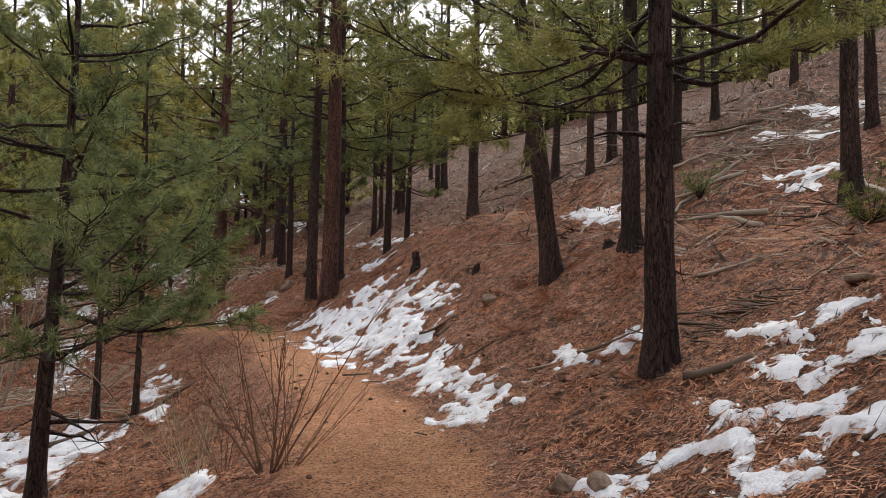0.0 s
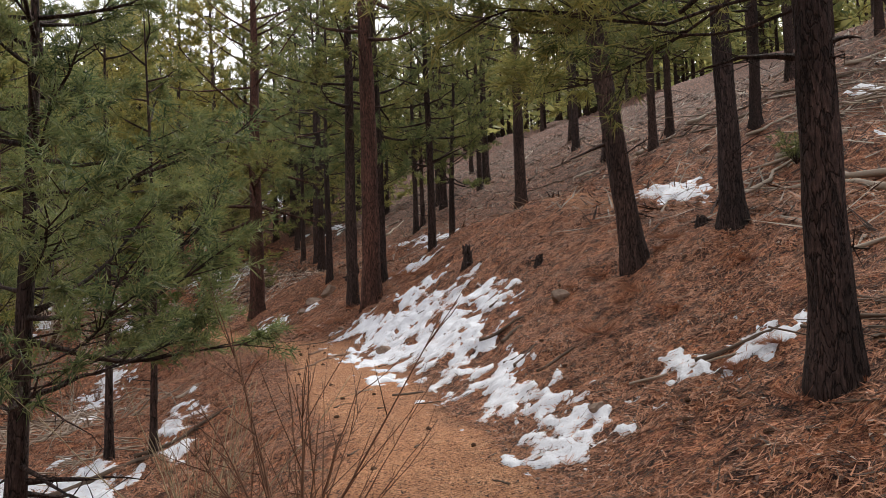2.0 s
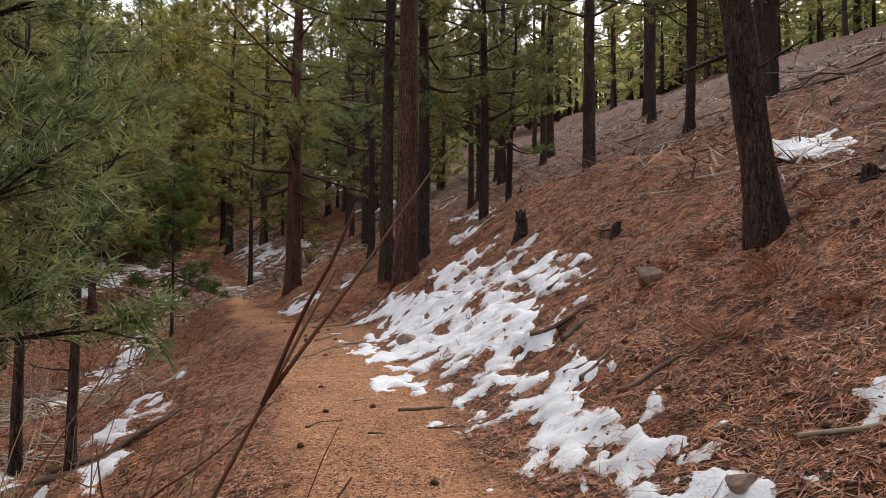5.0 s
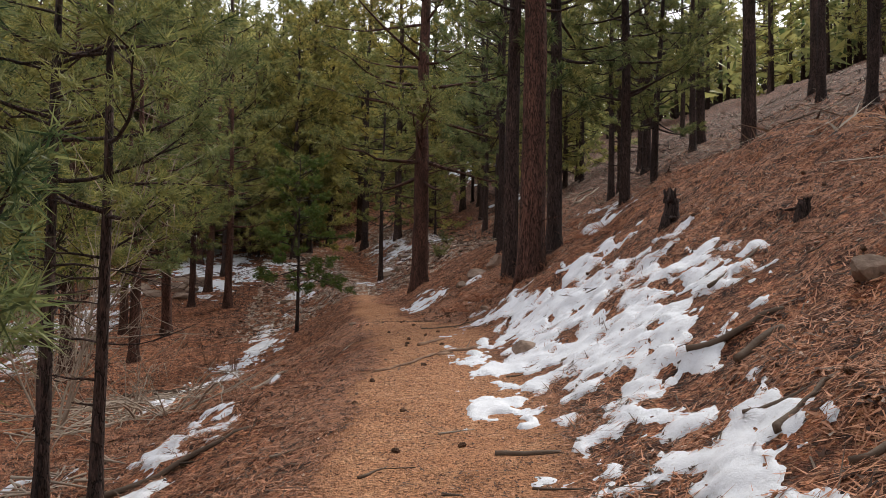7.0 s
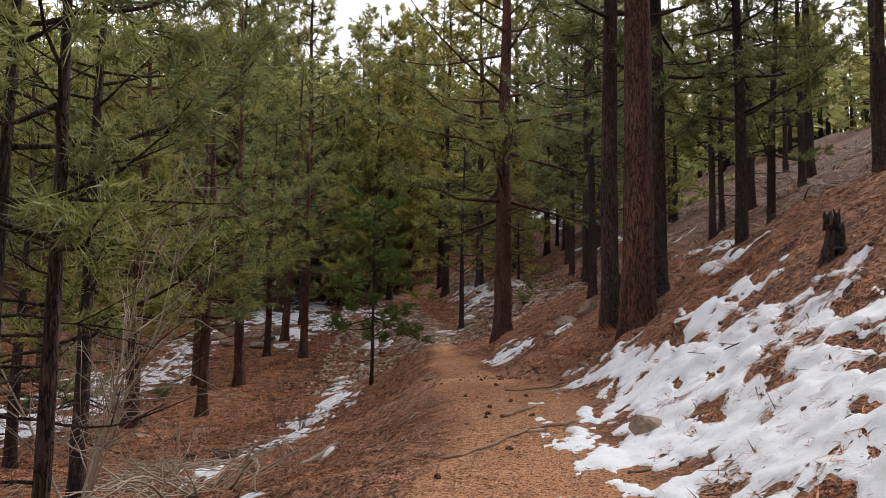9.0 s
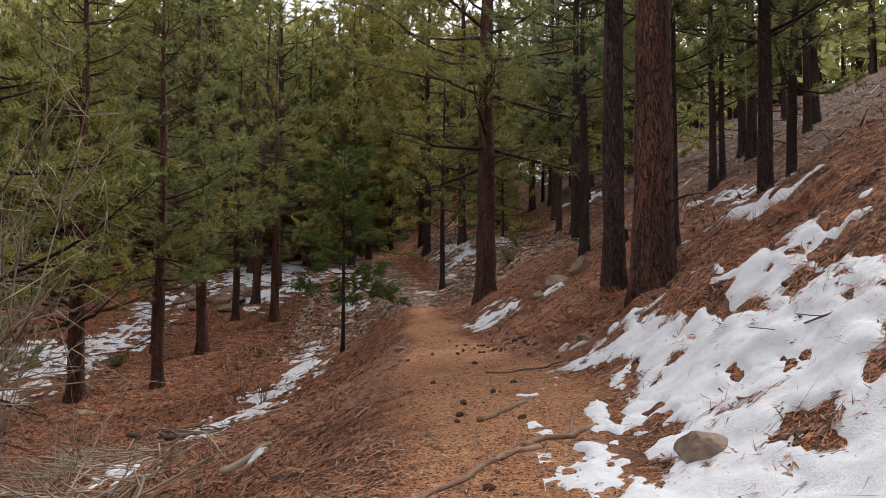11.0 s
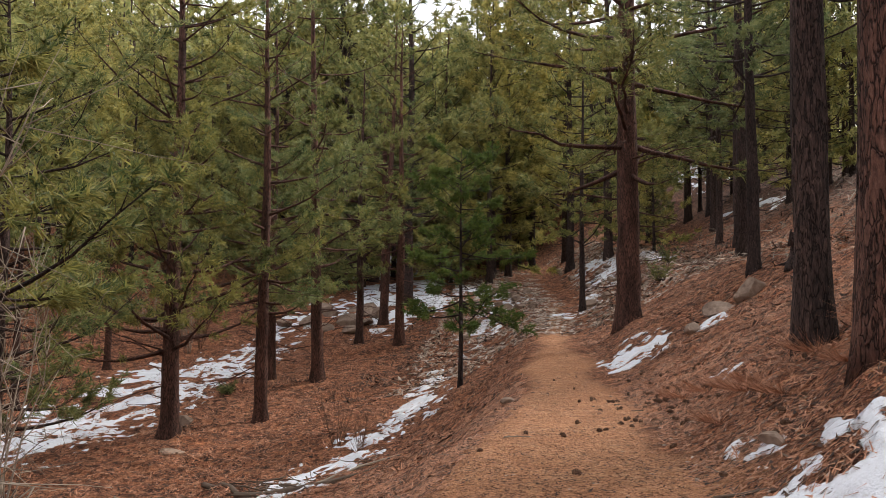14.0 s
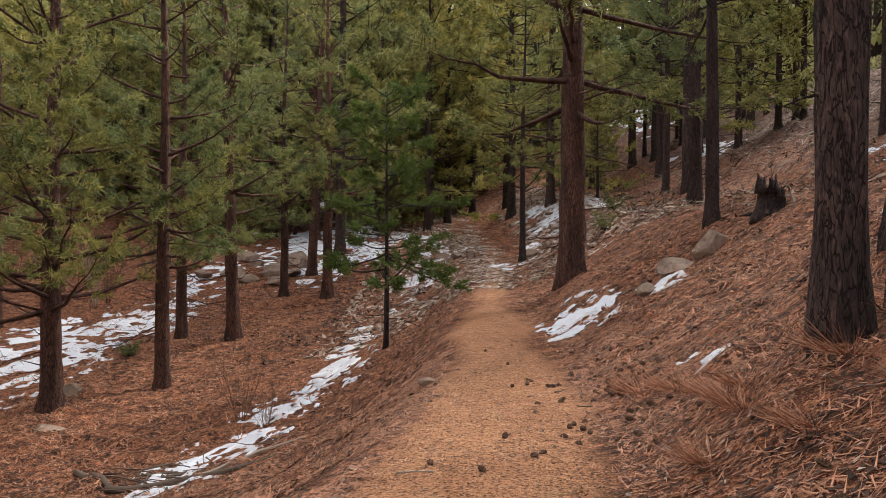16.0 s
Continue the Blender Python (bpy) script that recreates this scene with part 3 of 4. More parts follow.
slope_tree(-7.35, 37.6, 2, 45, 0.8)
slope_tree(6.2, 29.6, 1, 175, 0.75)
slope_tree(-13.2, 57.6, 1, 65, 1.0)
slope_tree(-1.6, 33.0, 3, 15, 0.6)
slope_tree(5.3, 38.1, 3, 330, 0.9)
slope_tree(6.0, 56.6, 2, 85, 1.4)
slope_tree(-11.25, 53.2, 0, 140, 1.15)
slope_tree(-9.1, 44.3, 2, 95, 1.0)
slope_tree(-3.2, 53.2, 3, 222, 1.0)
slope_tree(-15.3, 64.6, 1, 111, 1.1)
slope_tree(-4.06, 45.4, 1, 333, 0.9)
slope_tree(-0.5, 50.8, 2, 12, 0.9)
slope_tree(-17.3, 50.1, 1, 290, 0.8)
slope_tree(-16.5, 70.0, 2, 20, 1.3)
slope_tree(-19.8, 75.0, 0, 140, 1.35)
slope_tree(-13.5, 66.5, 2, 250, 1.2)
low_tree(-22.0, 35.4, 1, 50, 1.0)
low_tree(-24.5, 40.8, 2, 100, 1.05)
low_tree(-25.6, 47.66, 0, 150, 0.95)
low_tree(-27.6, 47.1, 1, 200, 0.9)
low_tree(-29.4, 51.3, 2, 250, 1.0)
low_tree(-26.5, 40.2, 1, 300, 0.95)
low_tree(-30.9, 32.3, 0, 30, 0.6)
low_tree(-34.0, 37.9, 1, 210, 0.7)
low_tree(-36.4, 60.4, 0, 260, 1.1)
low_tree(-37.3, 69.6, 2, 340, 1.2)
low_tree(-43.1, 56, 1, 15, 0.8)

# the woods beyond
def wood_tree(s, d, k, turn, size, grove=None):
    x, y = at_trail(s, d)
    if grove is None:
        return plant("pine_tree", FAR[k], float(x), float(y), turn, size, "distant pine in the thick woods of the valley", "distant woods")
    for nm, me in zip(("trunk", "crown"), FAR[k]):
        ob = part(nm, me, grove)
        ob.matrix_world = pose(float(x), float(y), ground_at(float(x), float(y)), 0, 0, turn) @ Matrix.Scale(size, 4)
        tagged(ob, kind="stuff")


def at_trail(s, d):
    """The place s metres along the trail and d metres to its right."""
    s = np.asarray(s, float)
    cx, cy = np.interp(s, ALONG, CENTRE[:, 0]), np.interp(s, ALONG, CENTRE[:, 1])
    ax, ay = np.interp(s + 0.4, ALONG, CENTRE[:, 0]) - np.interp(s - 0.4, ALONG, CENTRE[:, 0]), np.interp(s + 0.4, ALONG, CENTRE[:, 1]) - np.interp(s - 0.4, ALONG, CENTRE[:, 1])
    n = np.hypot(ax, ay)
    return cx + d * ay / n, cy - d * ax / n


valley_woods = tagged(new("pine_woods"), "thick pine woods filling the valley beyond the flat", "woods", kind="stuff")
slope_woods = tagged(new("pine_woods"), "pine woods on the heights and behind the walker", "woods", kind="stuff")
rng = np.random.default_rng(3)
for k in range(90):
    wood_tree(rng.uniform(72, 125), rng.choice([-1, -1, 1]) * rng.uniform(3.0, 30), k % 4, rng.uniform(0, 360), rng.uniform(0.75, 1.15))
for k in range(100):
    wood_tree(rng.uniform(34, 110), -rng.uniform(24, 60), k % 4, rng.uniform(0, 360), rng.uniform(0.75, 1.2), valley_woods)
for k in range(24):
    wood_tree(rng.uniform(74, 92), -rng.uniform(6, 26), (3, 1, 0)[k % 3], rng.uniform(0, 360), rng.uniform(0.7, 1.1))
for k in range(12):
    wood_tree(rng.uniform(58, 80), rng.uniform(5, 20), (3, 1, 0, 2)[k % 4], rng.uniform(0, 360), rng.uniform(0.6, 1.0))
for k in range(8):
    wood_tree(rng.uniform(66, 84), -rng.uniform(3.5, 20), (2, 0)[k % 2], rng.uniform(0, 360), rng.uniform(1.1, 1.4))
for k in range(7):
    wood_tree(rng.uniform(79, 92), rng.uniform(-6, 6), 2, rng.uniform(0, 360), rng.uniform(1.15, 1.35))
for s_at, d_at, turn in ((72, 4.5, 40), (75, 8.0, 130), (77, 2.5, 220), (74, 12.0, 310)):
    wood_tree(s_at, d_at, 2, turn, 1.3)
for k in range(16):
    wood_tree(rng.uniform(86, 112), rng.uniform(-4, 4), (3, 1, 0, 1)[k % 4], rng.uniform(0, 360), rng.uniform(0.7, 1.0))
for k in range(26):
    wood_tree(rng.uniform(15, 120), rng.uniform(34, 70), (2, 0)[k % 2], rng.uniform(0, 360), rng.uniform(0.8, 1.2), slope_woods)
for k in range(20):
    wood_tree(rng.uniform(-30, -6), rng.choice([-1, 1]) * rng.uniform(4, 30), k % 4, rng.uniform(0, 360), rng.uniform(0.8, 1.2), slope_woods)


# the wooded ridges around the valley
def ridge_woods(n, seed):
    rng = np.random.default_rng(seed)
    r, a = rng.uniform(84, 250, n) , rng.uniform(-40, 95, n)
    x, y = -5 - r * np.sin(np.radians(a)), 15 + r * np.cos(np.radians(a))
    z = ground_shape(x, y)[0]
    wood, green = Soup(), Soup()
    m = 46
    for px, py, pz, h in zip(x, y, z, rng.uniform(9, 17, n)):
        wood.tube(np.array([(px, py, pz - 0.5), (px, py, pz + h)]), np.array([0.28, 0.05]), 4)
        t = rng.uniform(0.12, 1.0, m)
        b = rng.uniform(0, 2 * np.pi, m)
        rad = (1 - t) ** 0.7 * rng.uniform(0.1, 0.9, m) * 2.4
        base = np.stack([px + np.cos(b) * rad, py + np.sin(b) * rad, pz + t * h], 1)
        way = np.stack([np.cos(b), np.sin(b), rng.uniform(-0.5, 0.5, m)], 1) + rng.normal(size=(m, 3)) * 0.4
        green.slivers(base, way / np.linalg.norm(way, axis=1)[:, None], rng.uniform(1.1, 2.2, m), rng.uniform(0.5, 1.1, m), rng)
    root = new("far_woods")
    part("trunk", wood.mesh("trunk", BARK), root)
    part("crown", green.mesh("crown", NEEDLES_FAR_SUNLIT, False), root)
    for ob in root.children:
        tagged(ob, kind="stuff")
    return tagged(root, "far pine woods covering the ridges around the valley", "woods", kind="stuff")


ridge_woods(1700, 12)


# ---- old snow ----
def snow(label, step, *spots, ragged=1.05, depth=0.03, wave=0.7):
    """A patch of melting snow made of overlapping ovals (along, right, half length, half width)."""
    e = np.array(spots, float)
    s0, s1 = (e[:, 0] - e[:, 2] * 1.5).min(), (e[:, 0] + e[:, 2] * 1.5).max()
    d0, d1 = (e[:, 1] - e[:, 3] * 1.5).min(), (e[:, 1] + e[:, 3] * 1.5).max()
    s, d = np.meshgrid(np.arange(s0, s1, step), np.arange(d0, d1, step))
    x, y = at_trail(s, d)
    r = np.min([np.hypot((s - a) / ra, (d - b) / rb) for a, b, ra, rb in spots], axis=0)
    f = (1.0 - r) * 0.75 - 0.1 + ragged * (0.8 * fbm(x, y, wave, 4, 11.0) + 1.05 * fbm(s * 0.85 + d * 0.35, d * 1.7 - s * 0.35, wave * 0.4, 4, 4.0) + 0.5 * fbm(x, y, wave * 0.24, 3, 14.0))
    z = ground_shape(x, y)[0] + np.where(f > 0, depth * np.minimum(1, np.maximum(f, 0) * 1.9) ** 0.9 + 0.035 * (fbm(x, y, 0.22, 3, 6.0) + 0.15) * np.clip(f * 3, 0, 1), np.maximum(f, -0.3) * 0.3)
    q = grid_faces(s.shape[1], s.shape[0])
    q = q[(f.ravel()[q] > -0.12).any(axis=1)]
    used, inv = np.unique(q, return_inverse=True)
    v = np.stack([x, y, z], -1).reshape(-1, 3)[used]
    ob = new("snow_patch", mesh_of("snow_patch", v, [inv.reshape(-1, 4)], SNOW))
    return tagged(ob, label, "snow", kind="stuff")


snow("long ragged patch of thawing snow along the bank beside the trail", 0.04, (17.7, 0.6, 0.9, 0.3), (15.8, 0.35, 0.4, 0.16), (13.5, 1.25, 0.8, 0.45), (10.4, 1.45, 0.9, 0.42), (12.4, 1.4, 1.0, 0.45), (13.9, 1.5, 0.9, 0.55), (15.3, 1.9, 0.8, 0.5), (17, 1.75, 1.9, 0.9), (18.4, 0.95, 1.5, 0.5), (19.6, 1.8, 1.8, 1.1), (21.2, 1.4, 1.1, 0.5), (16.8, 2.9, 1.1, 0.4), (20.4, 2.5, 1.0, 0.6), ragged=1.05)
snow("scattered strips of thawing snow on needle litter", 0.035, (5.6, 1.6, 0.4, 0.22), (5.9, 2.1, 0.35, 0.27), (6.1, 2.6, 0.4, 0.22), (5.6, 2.9, 0.35, 0.27), (5.3, 2.3, 0.4, 0.22), (7.6, 3.7, 0.6, 0.17), (7.1, 4.2, 0.45, 0.27), (6.5, 3.3, 0.45, 0.2), (6.2, 3.8, 0.4, 0.27), (4.5, 2.2, 0.4, 0.22), (4.7, 2.8, 0.35, 0.22), ragged=0.95, wave=0.5)
snow("small patch of snow among fallen branches", 0.05, (10.1, 2.8, 0.5, 0.25), (9.75, 3.3, 0.45, 0.3), (9.5, 3.7, 0.3, 0.2), ragged=0.8, wave=0.4)
snow("smooth drift of snow on the upper bench", 0.07, (17.5, 7.3, 1.4, 0.7), ragged=0.4)
snow("patch of snow high on the slope", 0.08, (13.3, 9.8, 0.9, 0.5))
snow("patch of snow high on the slope", 0.08, (16.6, 12.5, 1.6, 0.4), (17.5, 14.3, 1.1, 0.4))
snow("strip of snow on the lower bank", 0.04, (15.0, -4.2, 1.3, 0.8), (15.6, -5.3, 1.5, 0.7), (13.6, -4.4, 1.2, 0.6), (15.6, -2.8, 0.5, 0.2), (12.0, -4.4, 0.9, 0.5))
snow("strip of snow on the lower bank", 0.05, (17.4, -3.0, 1.3, 0.3))
snow("strip of snow at the edge of the trail", 0.05, (17.9, -2.6, 0.9, 0.22))
snow("small patch of snow on the lower bank", 0.05, (9.0, -2.0, 0.6, 0.22))
snow("small patch of snow at the foot of the bank", 0.04, (22.4, 1.6, 0.5, 0.32), (23.4, 1.3, 0.4, 0.2))
snow("small patch of snow at the foot of the bank", 0.04, (28.1, 2.0, 0.4, 0.2))
snow("patch of snow at the foot of the bank", 0.06, (35.7, 1.7, 1.4, 0.6), (34.2, 2.8, 0.8, 0.25), (34.4, 1.3, 0.7, 0.3))
snow("long strip of snow along a gully", 0.07, (34.3, -5.9, 1.6, 0.45), (36.6, -5.0, 2.2, 0.5), (38.5, -4.6, 1.6, 0.4), (40.2, -3.4, 1.2, 0.25), ragged=1.25, wave=0.6)
snow("long strip of snow along a gully", 0.09, (42, -4.4, 2.6, 0.4), (46, -4.2, 2.2, 0.5), ragged=1.2)
snow("broken snow on the flat below the trail", 0.12, (40, -15.5, 4, 2), (45, -15, 4, 1.8), (51, -14.5, 4, 1.5), (56, -14.2, 2.5, 1), (48, -16.5, 3, 1.5))
snow("snow beside the trail further on", 0.12, (52.3, 0.7, 1.8, 0.6), (56.5, 1.7, 2.2, 0.5), (58.5, 3.3, 2.2, 0.45), (65, 3.5, 4, 1.1), (72, 3.6, 4, 1), (56, -3.5, 3, 0.7), (65, -2.8, 3.5, 1.0))
snow("sheet of snow on the flat beyond the pines", 0.15, (67, -12.5, 2.5, 1.8), (69, -8.5, 3.2, 2.4), (71.5, -4.6, 3.0, 1.7), (65, -7, 2.2, 1.1), ragged=0.7, wave=1.2)
snow("strip of snow along the upper bench", 0.1, (38, 9.9, 4.5, 0.5), (33, 8.6, 2.0, 0.35))
snow("scrap of snow beside dead wood on the lower bank", 0.03, (22.6, -2.5, 0.5, 0.13))
snow("scrap of snow among twigs in the gully", 0.04, (25.2, -4.9, 0.7, 0.25))
snow("snow along the upper bench", 0.1, (26.8, 4.6, 1.5, 0.5), (23.8, 3.8, 0.9, 0.3))
snow("broken snow in the valley", 0.3, (95, -12, 14, 3.5), (108, -9, 12, 3.5), (80, -9, 8, 1.8), (63, -9, 5, 1.3), (69, -11, 6, 1.8), (60, -14, 4, 1.2), ragged=1.0, wave=3.0)
snow("snow on the slope further on", 0.2, (62, 5.5, 4, 0.6), (95, 17.5, 6, 2), (66.7, 13, 3.5, 0.9), wave=2.0)


# ---- smaller things along the trail ----
def thing(name, soup, mat, label, category, group="", smooth=True):
    return tagged(new(name, soup.mesh(name, mat, smooth)), label, category, group)


def set_down(ob, x, y, turn=0.0, lift=0.0, tilt=0.0):
    ob.matrix_world = pose(x, y, ground_at(x, y) + lift, tilt, 0, turn)
    return ob


def stone_mesh(seed, sx, sy, sz):
    """A weathered angular stone."""
    rng = np.random.default_rng(seed)
    bm = bmesh.new()
    bmesh.ops.create_icosphere(bm, subdivisions=3, radius=1.0)
    cuts = rng.normal(size=(11, 3))
    cuts /= np.linalg.norm(cuts, axis=1)[:, None]
    reach = rng.uniform(0.42, 0.8, 11)
    for v in bm.verts:
        p = np.array(v.co)
        for c, r in zip(cuts, reach):
            over = p @ c - r
            if over > 0:
                p = p - c * over * 0.97
        p = p * (1 + 0.05 * noise.noise(Vector(p * 3.0) + Vector((seed, 0, 0))))
        v.co = Vector((p[0] * sx, p[1] * sy, p[2] * sz))
    me = bpy.data.meshes.new("stone")
    bm.to_mesh(me)
    bm.free()
    me.materials.append(STONE)
    return me


def stone(x, y, seed, sx, sy, sz, turn=0.0, name="rock", label="weathered tan stone half sunk in needle litter"):
    ob = set_down(new(name, stone_mesh(seed, sx, sy, sz)), x, y, turn, sz * 0.35)
    return tagged(ob, label, "rock", "rocks")


stone(0.94, 6.15, 1, 0.15, 0.12, 0.12, 20, label="tan angular stone at the trail edge")
stone(1.16, 5.85, 2, 0.14, 0.12, 0.11, 70, label="tan angular stone at the trail edge")
stone(0.77, 10.55, 3, 0.12, 0.10, 0.09, 10, label="brown stone at the end of a snow patch")
stone(4.26, 8.07, 4, 0.16, 0.12, 0.09, 140)
stone(0.85, 15.1, 5, 0.22, 0.15, 0.13, 30, label="dark stone on the bank above the snow")
stone(-2.45, 18.35, 6, 0.24, 0.18, 0.13, 45, label="tan rock between snow and trail")
stone(-9.62, 29.2, 7, 0.16, 0.12, 0.09, 15, label="flat stone on the trail edge")
stone(-6.8, 34.6, 8, 0.42, 0.32, 0.36, 60, label="large grey boulder on the slope")
stone(-7.3, 34.1, 9, 0.36, 0.28, 0.26, 10, label="grey boulder resting against another on the slope")
stone(-7.6, 33.3, 10, 0.30, 0.2, 0.16, 100)
stone(-4.15, 23.1, 12, 0.13, 0.1, 0.07, 10, label="pale stone beside the snow")
stone(-23.4, 33.6, 13, 0.4, 0.3, 0.24, 0)
stone(-21.0, 31.2, 14, 0.4, 0.26, 0.16, 40)
rng = np.random.default_rng(21)
for k in range(14):
    s, d = 56 + rng.uniform(0, 9), -rng.uniform(9.5, 15)
    x, y = at_trail(s, d)
    stone(float(x), float(y), 30 + k, rng.uniform(0.4, 0.9), rng.uniform(0.35, 0.6), rng.uniform(0.3, 0.5), rng.uniform(0, 180), label="grey boulder on the mound beyond the flat")
for k in range(40):
    s, d = 54 + rng.uniform(0, 26), rng.choice([-1, -1, 1]) * rng.uniform(0.9, 4.5)
    x, y = at_trail(s, d)
    stone(float(x), float(y), 50 + k, rng.uniform(0.2, 0.5), rng.uniform(0.2, 0.4), rng.uniform(0.15, 0.3), rng.uniform(0, 180), label="stone lining the trail further on")
for k in range(130):
    s = rng.uniform(3, 32)
    d = rng.choice([-1, 1]) * rng.uniform(0.6, 1.6) if k % 2 else rng.uniform(1.5, 4.5)
    x, y = at_trail(s, d)
    r = rng.uniform(0.015, 0.045)
    stone(float(x), float(y), 80 + k % 9, r, r * rng.uniform(0.6, 1), r * 0.45, rng.uniform(0, 360), "pebble", "small stone in the soil beside the trail")


def lying(name, x0, y0, x1, y1, r0, r1, seed, label, mat=None, crook=0.05, forks=2, lift=0.6, steps=10, category="branch"):
    """A stick or log that lies on the ground from one place to another."""
    rng = np.random.default_rng(seed)
    t = np.linspace(0, 1, steps)
    ln = math.hypot(x1 - x0, y1 - y0)
    off = np.cumsum(rng.normal(size=(steps, 2)), axis=0) * crook * ln * 0.25
    off -= off[0] + (off[-1] - off[0]) * t[:, None]
    x, y = x0 + (x1 - x0) * t + off[:, 0], y0 + (y1 - y0) * t + off[:, 1]
    r = r0 + (r1 - r0) * t
    z = ground_shape(x, y)[0]
    z = np.maximum(np.convolve(np.pad(z, 2, mode="edge"), np.ones(5) / 5, "valid"), z - 0.02) + r * lift
    soup = Soup()
    soup.tube(np.stack([x, y, z], 1), r, 8, 1 + 0.08 * rng.normal(size=(steps, 8)))
    for k in range(forks):
        i = rng.integers(2, steps - 1)
        w = np.array([x1 - x0, y1 - y0, 0]) / ln + np.array([*rng.normal(size=2) * 0.8, rng.uniform(0.05, 0.4)])
        soup.tube(bent((x[i], y[i], z[i]), w, ln * rng.uniform(0.1, 0.3), 0.25, 0, 5, rng, 0.1), np.linspace(r[i] * 0.55, 0.004, 5), 5)
    return thing(name, soup, mat or TWIG, label, category, "fallen wood")


ROOT = plain_material("worn_root", (0.10, 0.055, 0.035), (0.32, 0.20, 0.135), 30, 0.85, 0.5)
lying("root", -4.0, 17.2, -3.25, 19.3, 0.018, 0.030, 1, "bare tree root snaking across the dirt trail", ROOT, 0.10, 2, 0.2, 18, "root")
lying("root", -4.15, 19.25, -4.02, 20.05, 0.030, 0.022, 2, "short bare root bulging from the dirt trail", ROOT, 0.12, 0, 0.3, 10, "root")
lying("root", -5.0, 21.8, -4.0, 22.3, 0.014, 0.01, 3, "thin root in the dirt trail", TWIG, 0.2, 1, 0.3, 10, "root")
lying("log", -0.45, 15.45, 0.3, 15.4, 0.034, 0.022, 4, "broken branch lying on the snowy bank", TWIG, 0.04, 2)
lying("log", -0.09, 14.66, 0.25, 15.0, 0.038, 0.03, 5, "short broken log on the snowy bank", TWIG, 0.03, 1)
lying("fallen_branch", 0.05, 13.2, 0.45, 13.75, 0.024, 0.012, 6, "crooked dead branch on the bank", TWIG, 0.12, 2)
lying("fallen_branch", -0.1, 13.75, 0.32, 13.7, 0.02, 0.012, 7, "crooked dead branch on the bank", TWIG, 0.12, 2)
lying("log", 2.25, 7.45, 2.95, 7.4, 0.05, 0.03, 8, "rotten log at the foot of a pine", TWIG, 0.04, 1)
lying("fallen_branch", 1.2, 11.0, 2.35, 10.2, 0.018, 0.01, 9, "pale dead branch lying through thin snow", GREY_TWIG, 0.06, 3)
lying("fallen_branch", 1.8, 10.6, 2.6, 10.4, 0.03, 0.018, 10, "dark dead branch lying in thin snow", TWIG, 0.06, 2)
lying("fallen_branch", 3.6, 11.2, 4.6, 10.7, 0.03, 0.015, 11, "pale dead branch on the slope", GREY_TWIG, 0.06, 2)
lying("bark_slab", -1.75, 14.1, -1.3, 14.25, 0.026, 0.018, 12, "dark slab of bark on the trail", TWIG, 0.05, 0, 0.2, 8, "bark")
lying("fallen_branch", -0.25, 16.9, 0.55, 18.0, 0.022, 0.012, 13, "thin dead branch on the bank", TWIG, 0.08, 3)
lying("fallen_branch", 0.3, 12.6, 1.5, 13.4, 0.022, 0.012, 14, "thin dead branch on the bank", TWIG, 0.08, 3)
lying("log", -15.6, 28.6, -13.0, 30.0, 0.07, 0.04, 15, "weathered log lying across the gully", TWIG, 0.05, 3)
lying("log", -17.5, 29.4, -15.6, 28.7, 0.07, 0.05, 16, "weathered log lying across the gully", TWIG, 0.05, 2)
lying("fallen_branch", -14.6, 29.2, -13.2, 31.0, 0.05, 0.02, 17, "bleached dead branch beside snow", GREY_TWIG, 0.06, 3)
lying("fallen_branch", -7.6, 20.5, -7.15, 21.0, 0.05, 0.035, 18, "bleached slab of dead wood on the lower bank", GREY_TWIG, 0.03, 0)
lying("fallen_branch", -5.9, 14.6, -4.6, 15.6, 0.04, 0.02, 19, "dead branch on the lower bank", TWIG, 0.08, 4)
lying("fallen_branch", -6.6, 13.4, -5.4, 14.4, 0.06, 0.04, 20, "dead branch on the lower bank", TWIG, 0.05, 2)
lying("fallen_branch", -10.5, 19.0, -8.0, 19.9, 0.045, 0.015, 22, "bleached fallen limb in the brush", GREY_TWIG, 0.10, 5)
rng = np.random.default_rng(5)
for k in range(80):
    s, d = rng.uniform(9, 70 if k < 34 else 34), rng.uniform(6.5, 26 if k < 34 else 16)
    x, y = at_trail(s, d)
    a, ln = rng.uniform(0, math.pi), rng.uniform(1.2, 4.0)
    lying("fallen_branch", float(x), float(y), float(x) + ln * math.cos(a), float(y) + ln * math.sin(a), rng.uniform(0.03, 0.08), 0.02, 100 + k, "grey dead branch strewn on the upper slope", GREY_TWIG if k % 3 else TWIG, 0.08, 3)
for k in range(70):
    s = rng.uniform(2.5, 30)
    d = rng.uniform(-1.2, 1.3) if k < 26 else (rng.uniform(1.4, 5.2) if k % 3 else -rng.uniform(1.3, 4))
    x, y = at_trail(s, d)
    a, ln = rng.uniform(0, math.pi), rng.uniform(0.12, 0.4) * (1.0 if k < 26 else 1.7)
    lying("stick", float(x), float(y), float(x) + ln * math.cos(a), float(y) + ln * math.sin(a), rng.uniform(0.007, 0.016), 0.005, 200 + k, "small dead stick on the ground", TWIG if k % 3 else GREY_TWIG, 0.12, k % 3, 0.5, 6, "stick")


